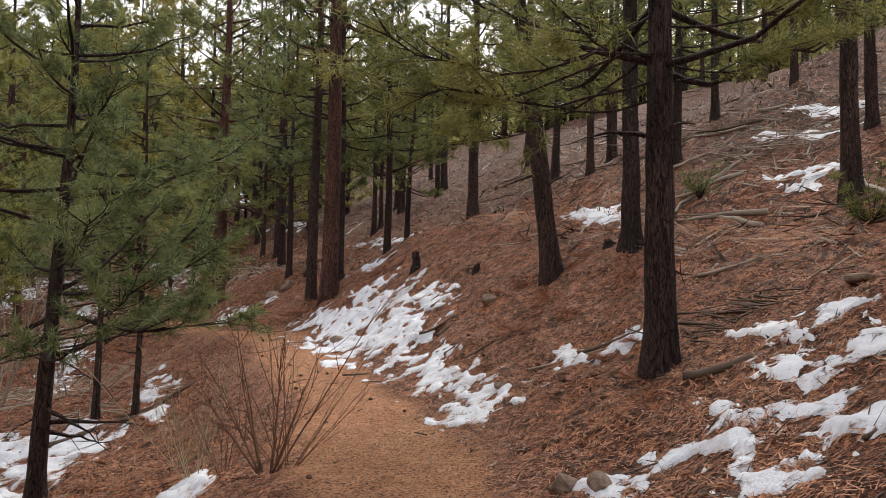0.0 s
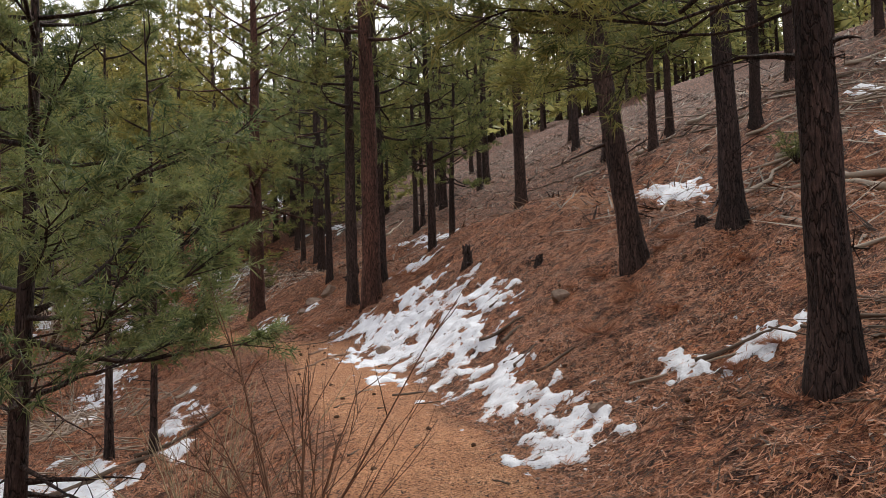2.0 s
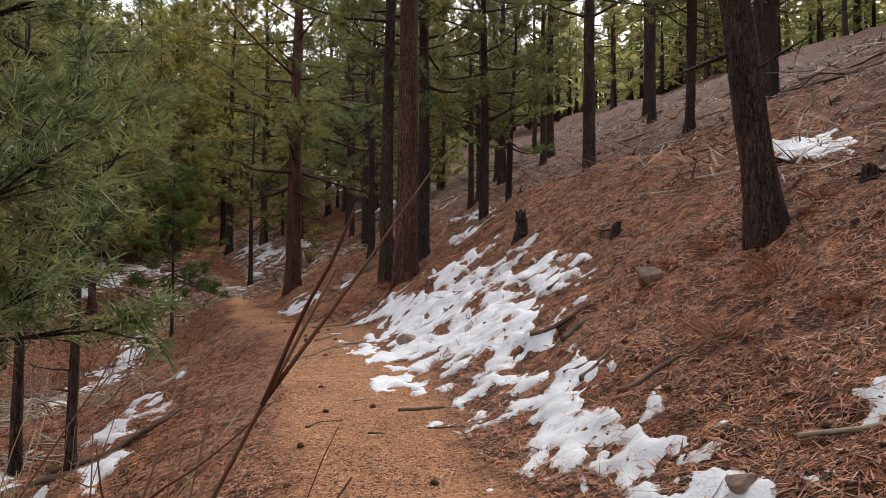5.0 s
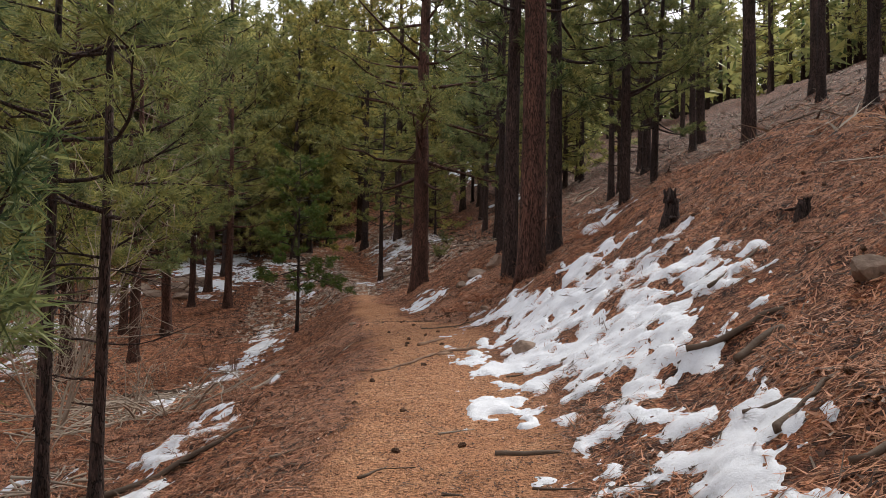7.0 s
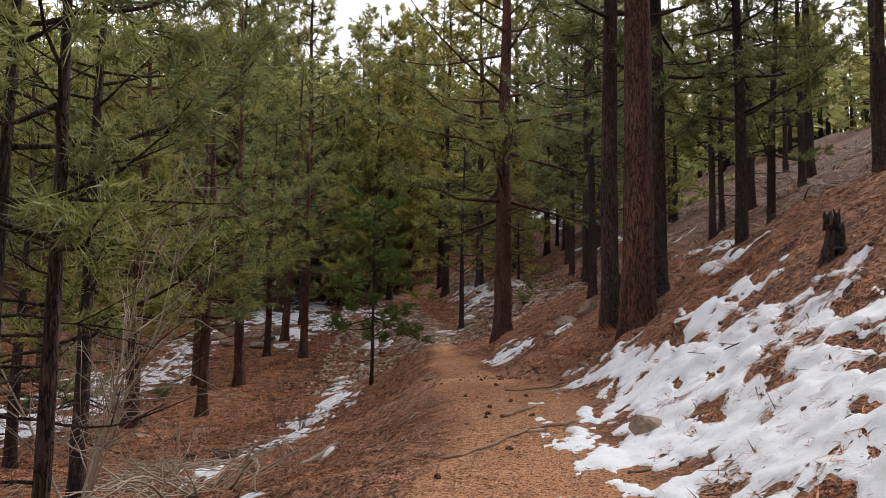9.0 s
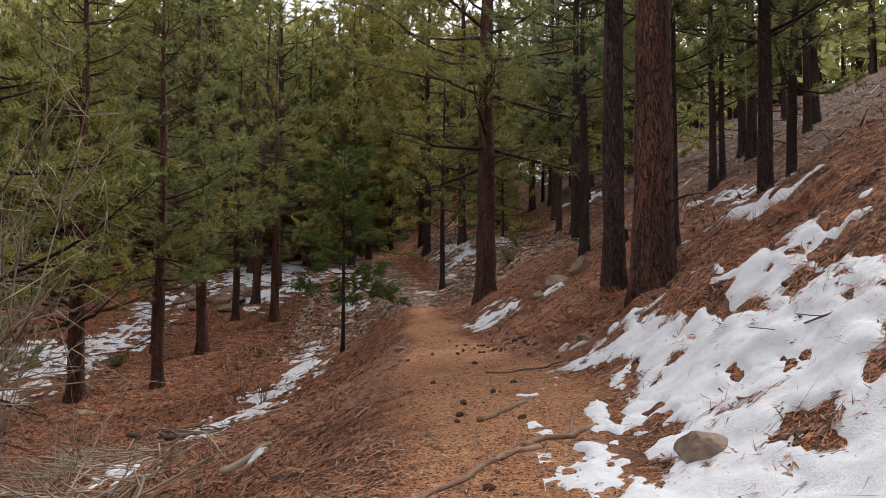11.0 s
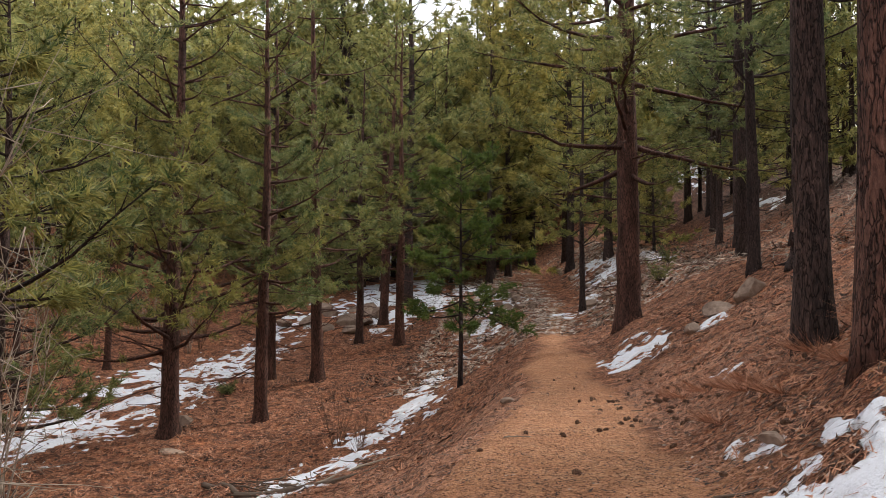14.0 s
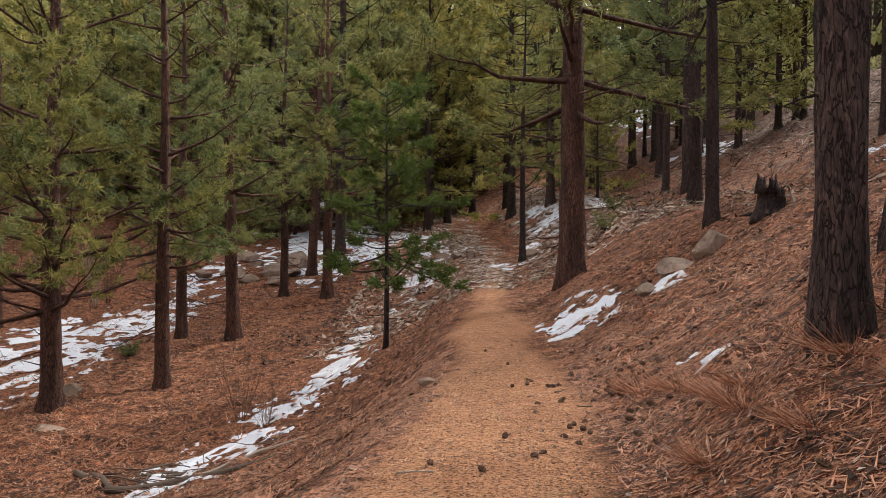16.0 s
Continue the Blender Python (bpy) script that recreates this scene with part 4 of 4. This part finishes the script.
def heap(x, y, n, size, seed, label, mat=TWIG):
    """A loose heap of dead branches, each a part of its own."""
    rng = np.random.default_rng(seed)
    base = ground_at(x, y)
    root = new("brush_pile")
    root.matrix_world = pose(x, y, base)
    for k in range(n):
        soup = Soup()
        a = rng.uniform(0, 2 * np.pi)
        px, py = rng.normal(size=2) * size * 0.35
        gz = ground_at(x + px, y + py) - base
        p = bent((px, py, gz + rng.uniform(0.0, 0.12) * size * 0.4), np.array([math.cos(a), math.sin(a) * 0.8, rng.uniform(-0.05, 0.2)]), size * rng.uniform(0.3, 1.1), 0.15, 0, 6, rng, 0.24)
        soup.tube(p - (p[3] - p[0]) * 0.7, np.linspace(rng.uniform(0.008, 0.022), 0.004, 6), 4)
        part("branch", soup.mesh("branch", mat), root)
    return tagged(root, label, "branches", "fallen wood")


heap(3.45, 9.3, 46, 1.1, 1, "heap of dark dead branches on the slope")
heap(-15.2, 29.5, 50, 1.4, 2, "tangle of dark dead branches in the gully")
heap(-9.8, 19.6, 44, 2.0, 3, "tangle of bleached twigs below the trail", GREY_TWIG)
heap(-7.0, 15.4, 36, 1.2, 4, "tangle of dead twigs on the lower bank", GREY_TWIG)
heap(-10.9, 22.3, 46, 2.0, 7, "tangle of bleached limbs in the gully", GREY_TWIG)
heap(-12.9, 23.8, 46, 2.4, 8, "tangle of bleached limbs in the gully", GREY_TWIG)
heap(-15.0, 26.5, 46, 2.6, 9, "tangle of bleached limbs in the gully", GREY_TWIG)
heap(8.5, 19.8, 44, 2.2, 5, "tangle of grey dead branches on the upper slope", GREY_TWIG)
heap(10.2, 22.5, 44, 2.4, 6, "tangle of grey dead branches on the upper slope", GREY_TWIG)


def shrub(x, y, height, stems, seed, label, mat, fan=0.35, twigs=6, thick=0.008, category="shrub", crook=0.05):
    """A leafless shrub: thin stems that fan out from one root and fork, each stem a part."""
    rng = np.random.default_rng(seed)
    root = new("bare_shrub")
    root.matrix_world = pose(x, y, ground_at(x, y))
    for k in range(stems):
        soup = Soup()
        a = rng.uniform(0, 2 * np.pi)
        lay = fan * rng.uniform(0.1, 1.3)
        w = np.array([math.cos(a) * lay, math.sin(a) * lay, 1.0])
        ln = height * rng.uniform(0.45, 1.05)
        p = bent(np.array([math.cos(a) * 0.06, math.sin(a) * 0.06, -0.05]), w, ln, 0, 0.05, 9, rng, crook)
        soup.tube(p, np.linspace(thick, 0.0025, 9), 4)
        for j in range(twigs):
            i = rng.integers(2, 8)
            d = p[i + 1] - p[i - 1]
            d = d / np.linalg.norm(d) + rng.normal(size=3) * 0.5
            d[2] = abs(d[2]) * 0.9
            q = bent(p[i], d, ln * rng.uniform(0.12, 0.36), 0, 0.05, 6, rng, crook * 2)
            soup.tube(q, np.linspace(thick * 0.45, 0.0018, 6), 3)
            if crook > 0.1:
                for e in range(3):
                    soup.tube(bent(q[rng.integers(2, 6)], rng.normal(size=3), ln * rng.uniform(0.05, 0.15), 0, 0, 4, rng, 0.2), np.linspace(thick * 0.22, 0.0018, 4), 3)
        part("stem", soup.mesh("stem", mat), root)
    return tagged(root, label, category, "leafless shrubs")


def arching_limb(x, y, bearing, length, height, seed, label="long bleached limb arching over the gully"):
    """A dead limb whose two ends rest on the ground, with a few twigs."""
    rng = np.random.default_rng(seed)
    n = 14
    t = np.linspace(0, 1, n)
    a = radians(bearing) + np.cumsum(rng.normal(size=n)) * 0.12
    px, py = x + np.cumsum(np.cos(a)) * length / n, y + np.cumsum(np.sin(a)) * length / n
    pz = ground_shape(px, py)[0] + 0.01 + height * np.sin(np.pi * t) ** 0.8
    p = np.stack([px, py, pz], 1)
    root = new("fallen_limb")
    root.matrix_world = pose(x, y, ground_at(x, y))
    p = p - np.array([x, y, ground_at(x, y)])
    soup = Soup()
    soup.tube(p, np.linspace(0.021, 0.007, n), 6)
    part("limb", soup.mesh("limb", GREY_TWIG), root)
    for k in range(6):
        soup = Soup()
        i = rng.integers(3, n - 1)
        soup.tube(bent(p[i], np.array([*rng.normal(size=2), rng.uniform(-0.3, 0.5)]), length * rng.uniform(0.1, 0.28), 0.2, 0, 7, rng, 0.16), np.linspace(0.009, 0.003, 7), 4)
        part("twig", soup.mesh("twig", GREY_TWIG), root)
    return tagged(root, label, "branch", "fallen wood")


rng = np.random.default_rng(14)
for k, (x, y) in enumerate(((-9.2, 19.6), (-9.9, 20.6), (-10.8, 21.2), (-11.6, 22.6), (-12.2, 21.9), (-13.2, 23.6), (-10.2, 22.4), (-8.4, 19.9), (-12.6, 24.6), (-9.4, 21.6))):
    arching_limb(x, y, rng.uniform(0, 360), rng.uniform(1.8, 3.4), rng.uniform(0.15, 0.6), 300 + k)


RED_TWIG = plain_material("reddish_stems", (0.075, 0.035, 0.024), (0.24, 0.135, 0.085), 30, 0.8, 0.3, True)
PALE_TWIG = plain_material("straw_stems", (0.22, 0.17, 0.10), (0.50, 0.42, 0.28), 30, 0.8, 0.3, True)
shrub(-1.65, 7.69, 1.6, 15, 1, "leafless shrub of thin reddish stems beside the trail", RED_TWIG, 0.6, 7, 0.010)
shrub(-1.5, 7.85, 1.2, 14, 2, "fine reddish stems at the foot of a shrub", RED_TWIG, 0.8, 4, 0.004)
shrub(-2.75, 9.0, 1.5, 12, 3, "leafless shrub of pale straw stems on the bank", PALE_TWIG, 0.75, 5, 0.006)
shrub(-3.4, 10.4, 1.3, 12, 4, "leafless shrub of pale straw stems on the bank", PALE_TWIG, 0.75, 5, 0.006)
shrub(-2.3, 8.6, 0.8, 12, 5, "low clump of dry stems beside the trail", RED_TWIG, 0.6, 4, 0.004)
shrub(-16.9, 33.2, 1.6, 14, 6, "leafless shrub beside a strip of snow", RED_TWIG, 0.4, 7, 0.009)
shrub(-15.6, 32.6, 1.1, 16, 7, "leafless shrub beside a strip of snow", RED_TWIG, 0.5, 6, 0.007)
shrub(-10.9, 19.6, 5.0, 6, 8, "tall bare tree of pale crooked limbs below the trail", GREY_TWIG, 0.4, 14, 0.03, "tree", 0.16)
shrub(-14.5, 23.0, 4.2, 7, 9, "bare tree of pale crooked limbs below the trail", GREY_TWIG, 0.6, 12, 0.025, "tree", 0.16)
shrub(-10.4, 20.8, 1.3, 9, 10, "fallen bleached limbs arching over the gully", GREY_TWIG, 2.0, 6, 0.022, "branch", 0.12)
shrub(-8.6, 19.6, 0.9, 8, 11, "fallen bleached limbs arching over the gully", GREY_TWIG, 2.0, 6, 0.016, "branch", 0.12)
rng = np.random.default_rng(9)
for k in range(34):
    s, d = rng.uniform(36, 62), -rng.uniform(17, 27)
    x, y = at_trail(s, d)
    shrub(float(x), float(y), rng.uniform(2.0, 4.2), 8, 20 + k, "leafless willow thicket along the creek", (RED_TWIG, GREY_TWIG)[k % 2], 0.3, 9, 0.018)


def green_bush(x, y, size, seed, label):
    """A low evergreen seedling."""
    rng = np.random.default_rng(seed)
    wood, green = Soup(), Soup()
    spots, ways = [], []
    for k in range(26):
        a = rng.uniform(0, 2 * np.pi)
        p = bent((0, 0, 0), np.array([math.cos(a) * 0.6, math.sin(a) * 0.6, rng.uniform(0.3, 1.1)]), size * rng.uniform(0.5, 1), 0, 0.05, 5, rng, 0.1)
        wood.tube(p, np.linspace(0.008, 0.003, 5), 3)
        for i in (2, 3, 4):
            spots.append(p[i])
            ways.append((p[i] - p[i - 1]) / np.linalg.norm(p[i] - p[i - 1]))
    tufts(green, np.array(spots), np.array(ways), rng, 14, 0.16, 0.014)
    root = new("pine_seedling")
    root.matrix_world = pose(x, y, ground_at(x, y))
    part("stem", wood.mesh("stem", BARK), root)
    part("crown", green.mesh("crown", NEEDLES, False), root)
    return tagged(root, label, "bush", "seedlings")


green_bush(5.8, 17.9, 1.0, 1, "young pine seedling on the upper slope")
green_bush(6.5, 12.0, 0.9, 2, "young pine seedling on the bench")
green_bush(-25.9, 37.4, 0.6, 3, "small evergreen seedling at the edge of snow")
green_bush(-12.6, 46.5, 1.0, 4, "young pine seedling on the slope")
green_bush(-14.0, 52.0, 1.0, 5, "young pine seedling on the slope")


def snag_stump(x, y, r, h, seed, label):
    """A charred, splintered stump."""
    rng = np.random.default_rng(seed)
    soup = Soup()
    n, sides = 8, 12
    hh = np.linspace(-0.15, h, n)
    wob = 1 + 0.14 * rng.normal(size=(1, sides)) + 0.06 * rng.normal(size=(n, sides))
    soup.tube(np.stack([0.05 * hh, 0.02 * hh, hh], 1), r * (1 + 0.5 * np.exp(-np.maximum(hh, 0) / 0.12)) * np.linspace(1, 0.8, n), sides, wob)
    for k in range(9):
        a = rng.uniform(0, 2 * np.pi)
        b = np.array([math.cos(a) * r * 0.7, math.sin(a) * r * 0.7, h * 0.8])
        soup.tube(np.array([b, b + (0.01, 0, h * rng.uniform(0.15, 0.5)), b + (0.03 * rng.normal(), 0.03 * rng.normal(), h * rng.uniform(0.5, 0.7))]), np.array([0.05, 0.03, 0.006]) * (r / 0.15), 4)
    for k in range(4):
        a = rng.uniform(0, 2 * np.pi)
        soup.tube(bent((0, 0, 0.1), np.array([math.cos(a), math.sin(a), 0.1]), r * 3, 0.35, 0, 5, rng), np.linspace(r * 0.35, 0.01, 5), 5)
    return set_down(thing("tree_stump", soup, BARK, label, "stump", "stumps"), x, y)


snag_stump(-0.72, 20.4, 0.11, 0.36, 1, "dark splintered stump above the snow")
snag_stump(0.75, 17.95, 0.07, 0.14, 2, "low rotten stump at the top of the bank")
snag_stump(-5.9, 35.0, 0.22, 0.5, 3, "dark broken stump on the slope")
snag_stump(3.7, 15.6, 0.10, 0.16, 4, "dark rotten stump on the bench")
snag_stump(3.1, 14.9, 0.08, 0.12, 5, "dark rotten stump beside a pine")


# dry grass tussocks
def tussock(x, y, size, seed):
    rng = np.random.default_rng(seed)
    soup = Soup()
    n = 260
    a = rng.uniform(0, 2 * np.pi, n)
    r = size * 0.5 * np.sqrt(rng.random(n))
    base = np.stack([np.cos(a) * r, np.sin(a) * r, np.zeros(n)], 1)
    way = np.stack([np.cos(a) * rng.uniform(0.4, 1.6, n), np.sin(a) * rng.uniform(0.4, 1.6, n), rng.uniform(0.15, 0.8, n)], 1)
    way /= np.linalg.norm(way, axis=1)[:, None]
    soup.slivers(base, way, size * rng.uniform(0.4, 1.0, n), np.full(n, 0.005), rng)
    return set_down(thing("grass_tussock", soup, STRAW, "matted tussock of dry brown grass on the bank", "grass", "grass tussocks", False), x, y)


tussock(-6.0, 27.2, 0.5, 1)
tussock(-5.6, 26.8, 0.45, 2)
tussock(-5.0, 25.7, 0.5, 3)
tussock(-2.2, 23.0, 0.5, 4)
tussock(-1.7, 22.3, 0.5, 5)
tussock(1.2, 12.9, 0.45, 6)
tussock(1.9, 13.6, 0.45, 7)
for k, (s, d) in enumerate(((25.0, 1.35), (25.6, 1.7), (24.6, 1.8), (25.4, 2.3), (24.2, 2.2), (26.2, 1.9), (23.6, 2.6), (24.8, 2.7))):
    x, y = at_trail(s, d)
    tussock(float(x), float(y), 0.34 + 0.04 * (k % 4), 80 + k)
rng = np.random.default_rng(31)
for k in range(30):
    s, d = rng.choice([rng.uniform(7.5, 9.5), rng.uniform(11, 15), rng.uniform(24, 34)]), rng.uniform(2.6, 5.5) if k % 3 else -rng.uniform(1.4, 3.5)
    x, y = at_trail(s, d)
    tussock(float(x), float(y), rng.uniform(0.12, 0.26), 40 + k)


# pine cones
CONE = plain_material("cone_scales", (0.05, 0.026, 0.016), (0.17, 0.095, 0.058), 60, 0.85, 0.5)


def cone_mesh():
    soup = Soup()
    n, sides = 9, 8
    t = np.linspace(0, 1, n)
    wob = 1 + 0.22 * np.where((np.arange(n)[:, None] + np.arange(sides)[None]) % 2, 1, -1)
    soup.tube(np.stack([t * 0.075, 0 * t, 0 * t], 1), 0.024 * np.sin(np.pi * (0.12 + 0.83 * t)) ** 0.7, sides, wob)
    return soup.mesh("pine_cone", CONE, False)


first_cone = tagged(new("pine_cone", cone_mesh()), "open brown pine cone on the ground", "pine cone", "pine cones")
first_cone.matrix_world = pose(-5.53, 22.78, ground_at(-5.53, 22.78) + 0.02)
rng = np.random.default_rng(77)
for k in range(260):
    if k < 120:
        s, d = rng.normal(28.6, 1.7), rng.normal(1.5, 0.5)
    elif k < 160:
        s, d = rng.uniform(30, 46), -rng.uniform(7, 14)
    else:
        s, d = rng.uniform(6, 34), rng.uniform(-1.2, 4.5)
    x, y = at_trail(s, d)
    copy_thing(first_cone, pose(float(x), float(y), ground_at(float(x), float(y)) + 0.012, rng.uniform(-20, 20), rng.uniform(-20, 20), rng.uniform(0, 360)))


# ---- needle litter and twigs strewn over the ground ----
def litter(name, n, s0, s1, d0, d1, length, width, mat, seed, label, keep_off=0.85):
    rng = np.random.default_rng(seed)
    s, d = rng.uniform(s0, s1, n), rng.uniform(d0, d1, n)
    x, y = at_trail(s, d)
    clump = fbm(x, y, 0.6, 3, 21.0)
    keep = (clump + rng.uniform(-0.25, 0.45, n) > 0) & ((np.abs(d) > keep_off + 0.25 * fbm(x, y, 0.8, 2)) | (rng.random(n) < 0.05))
    x, y = x[keep], y[keep]
    n = len(x)
    z, _ = ground_shape(x, y)
    zx, zy = ground_shape(x + 0.06, y)[0] - z, ground_shape(x, y + 0.06)[0] - z
    a = rng.uniform(0, 2 * np.pi, n)
    way = np.stack([np.cos(a), np.sin(a), (np.cos(a) * zx + np.sin(a) * zy) / 0.06 + rng.uniform(-0.02, 0.22, n)], 1)
    way /= np.linalg.norm(way, axis=1)[:, None]
    side = np.stack([-np.sin(a), np.cos(a), (-np.sin(a) * zx + np.cos(a) * zy) / 0.06], 1)
    ln, w = length * rng.uniform(0.5, 1.2, n), width * rng.uniform(0.6, 1.4, n)
    base = np.stack([x, y, z + rng.uniform(0.002, 0.02, n)], 1)
    v = np.stack([base - side * w[:, None] / 2, base + side * w[:, None] / 2, base + way * ln[:, None]], 1).reshape(-1, 3)
    ob = new(name, mesh_of(name, v, [np.arange(n * 3).reshape(-1, 3)], mat, False))
    return tagged(ob, label, "litter", kind="stuff")


# near-black chips: bark and cone bits, and the shade of small hollows as colour
DARK_SCRAP_AND_SHADE = plain_material("dark_scraps_and_hollow_shade", (0.012, 0.007, 0.006), (0.10, 0.055, 0.038), 30, 0.9, 0.3, True)
PALE_SCRAP = plain_material("pale_chips", (0.24, 0.16, 0.11), (0.60, 0.50, 0.42), 30, 0.8, 0.3, True)
litter("needle_litter", 330000, 2, 34, -5, 7, 0.15, 0.010, STRAW, 1, "rust-brown fallen pine needles over the ground")
litter("bark_litter", 120000, 2, 34, -5, 7, 0.07, 0.026, DARK_SCRAP_AND_SHADE, 7, "dark scraps of bark and cone, and dark flecks for shaded hollows, over the ground")
litter("needle_litter", 90000, 12, 34, -7, -0.9, 0.14, 0.011, STRAW, 15, "rust-brown fallen needles over the lower bank")
litter("bark_litter", 30000, 12, 34, -7, -0.9, 0.08, 0.03, DARK_SCRAP_AND_SHADE, 16, "dark scraps of bark over the lower bank")
litter("chip_litter", 14000, 2, 34, -5, 7, 0.05, 0.022, PALE_SCRAP, 8, "pale chips of wood over the ground")
litter("needle_litter", 90000, 30, 60, -16, 8, 0.22, 0.025, STRAW, 2, "rust-brown fallen pine needles over the flat")
litter("cone_litter", 40000, 28, 60, -17, 8, 0.12, 0.07, DARK_SCRAP_AND_SHADE, 9, "dark fallen cones and bark over the flat")
litter("twig_litter", 16000, 2, 36, -6, 8, 0.34, 0.012, TWIG, 3, "dark twigs over the ground", 0.95)
litter("twig_litter", 26000, 8, 70, 5, 30, 0.6, 0.05, DARK_SCRAP_AND_SHADE, 4, "dark twigs and bark scraps over the upper slope", 0.95)
litter("twig_litter", 14000, 8, 70, 5, 30, 0.8, 0.04, GREY_TWIG, 5, "bleached twigs over the upper slope", 0.95)
litter("needle_litter", 60000, 8, 50, 6, 24, 0.25, 0.03, STRAW, 12, "rust-brown fallen needles over the upper slope")
litter("stony_litter", 30000, 44, 86, -6, 6, 0.3, 0.10, PALE_SCRAP, 13, "pale stones and chips over the slope further on", 0.0)
litter("bark_litter", 30000, 44, 90, -8, 8, 0.3, 0.09, DARK_SCRAP_AND_SHADE, 14, "dark bark and twigs over the slope further on", 0.3)
litter("soil_crumbs", 34000, 1, 34, -1.4, 1.4, 0.034, 0.014, DARK_SCRAP_AND_SHADE, 6, "bits of bark and soil on the trail", 0.0)
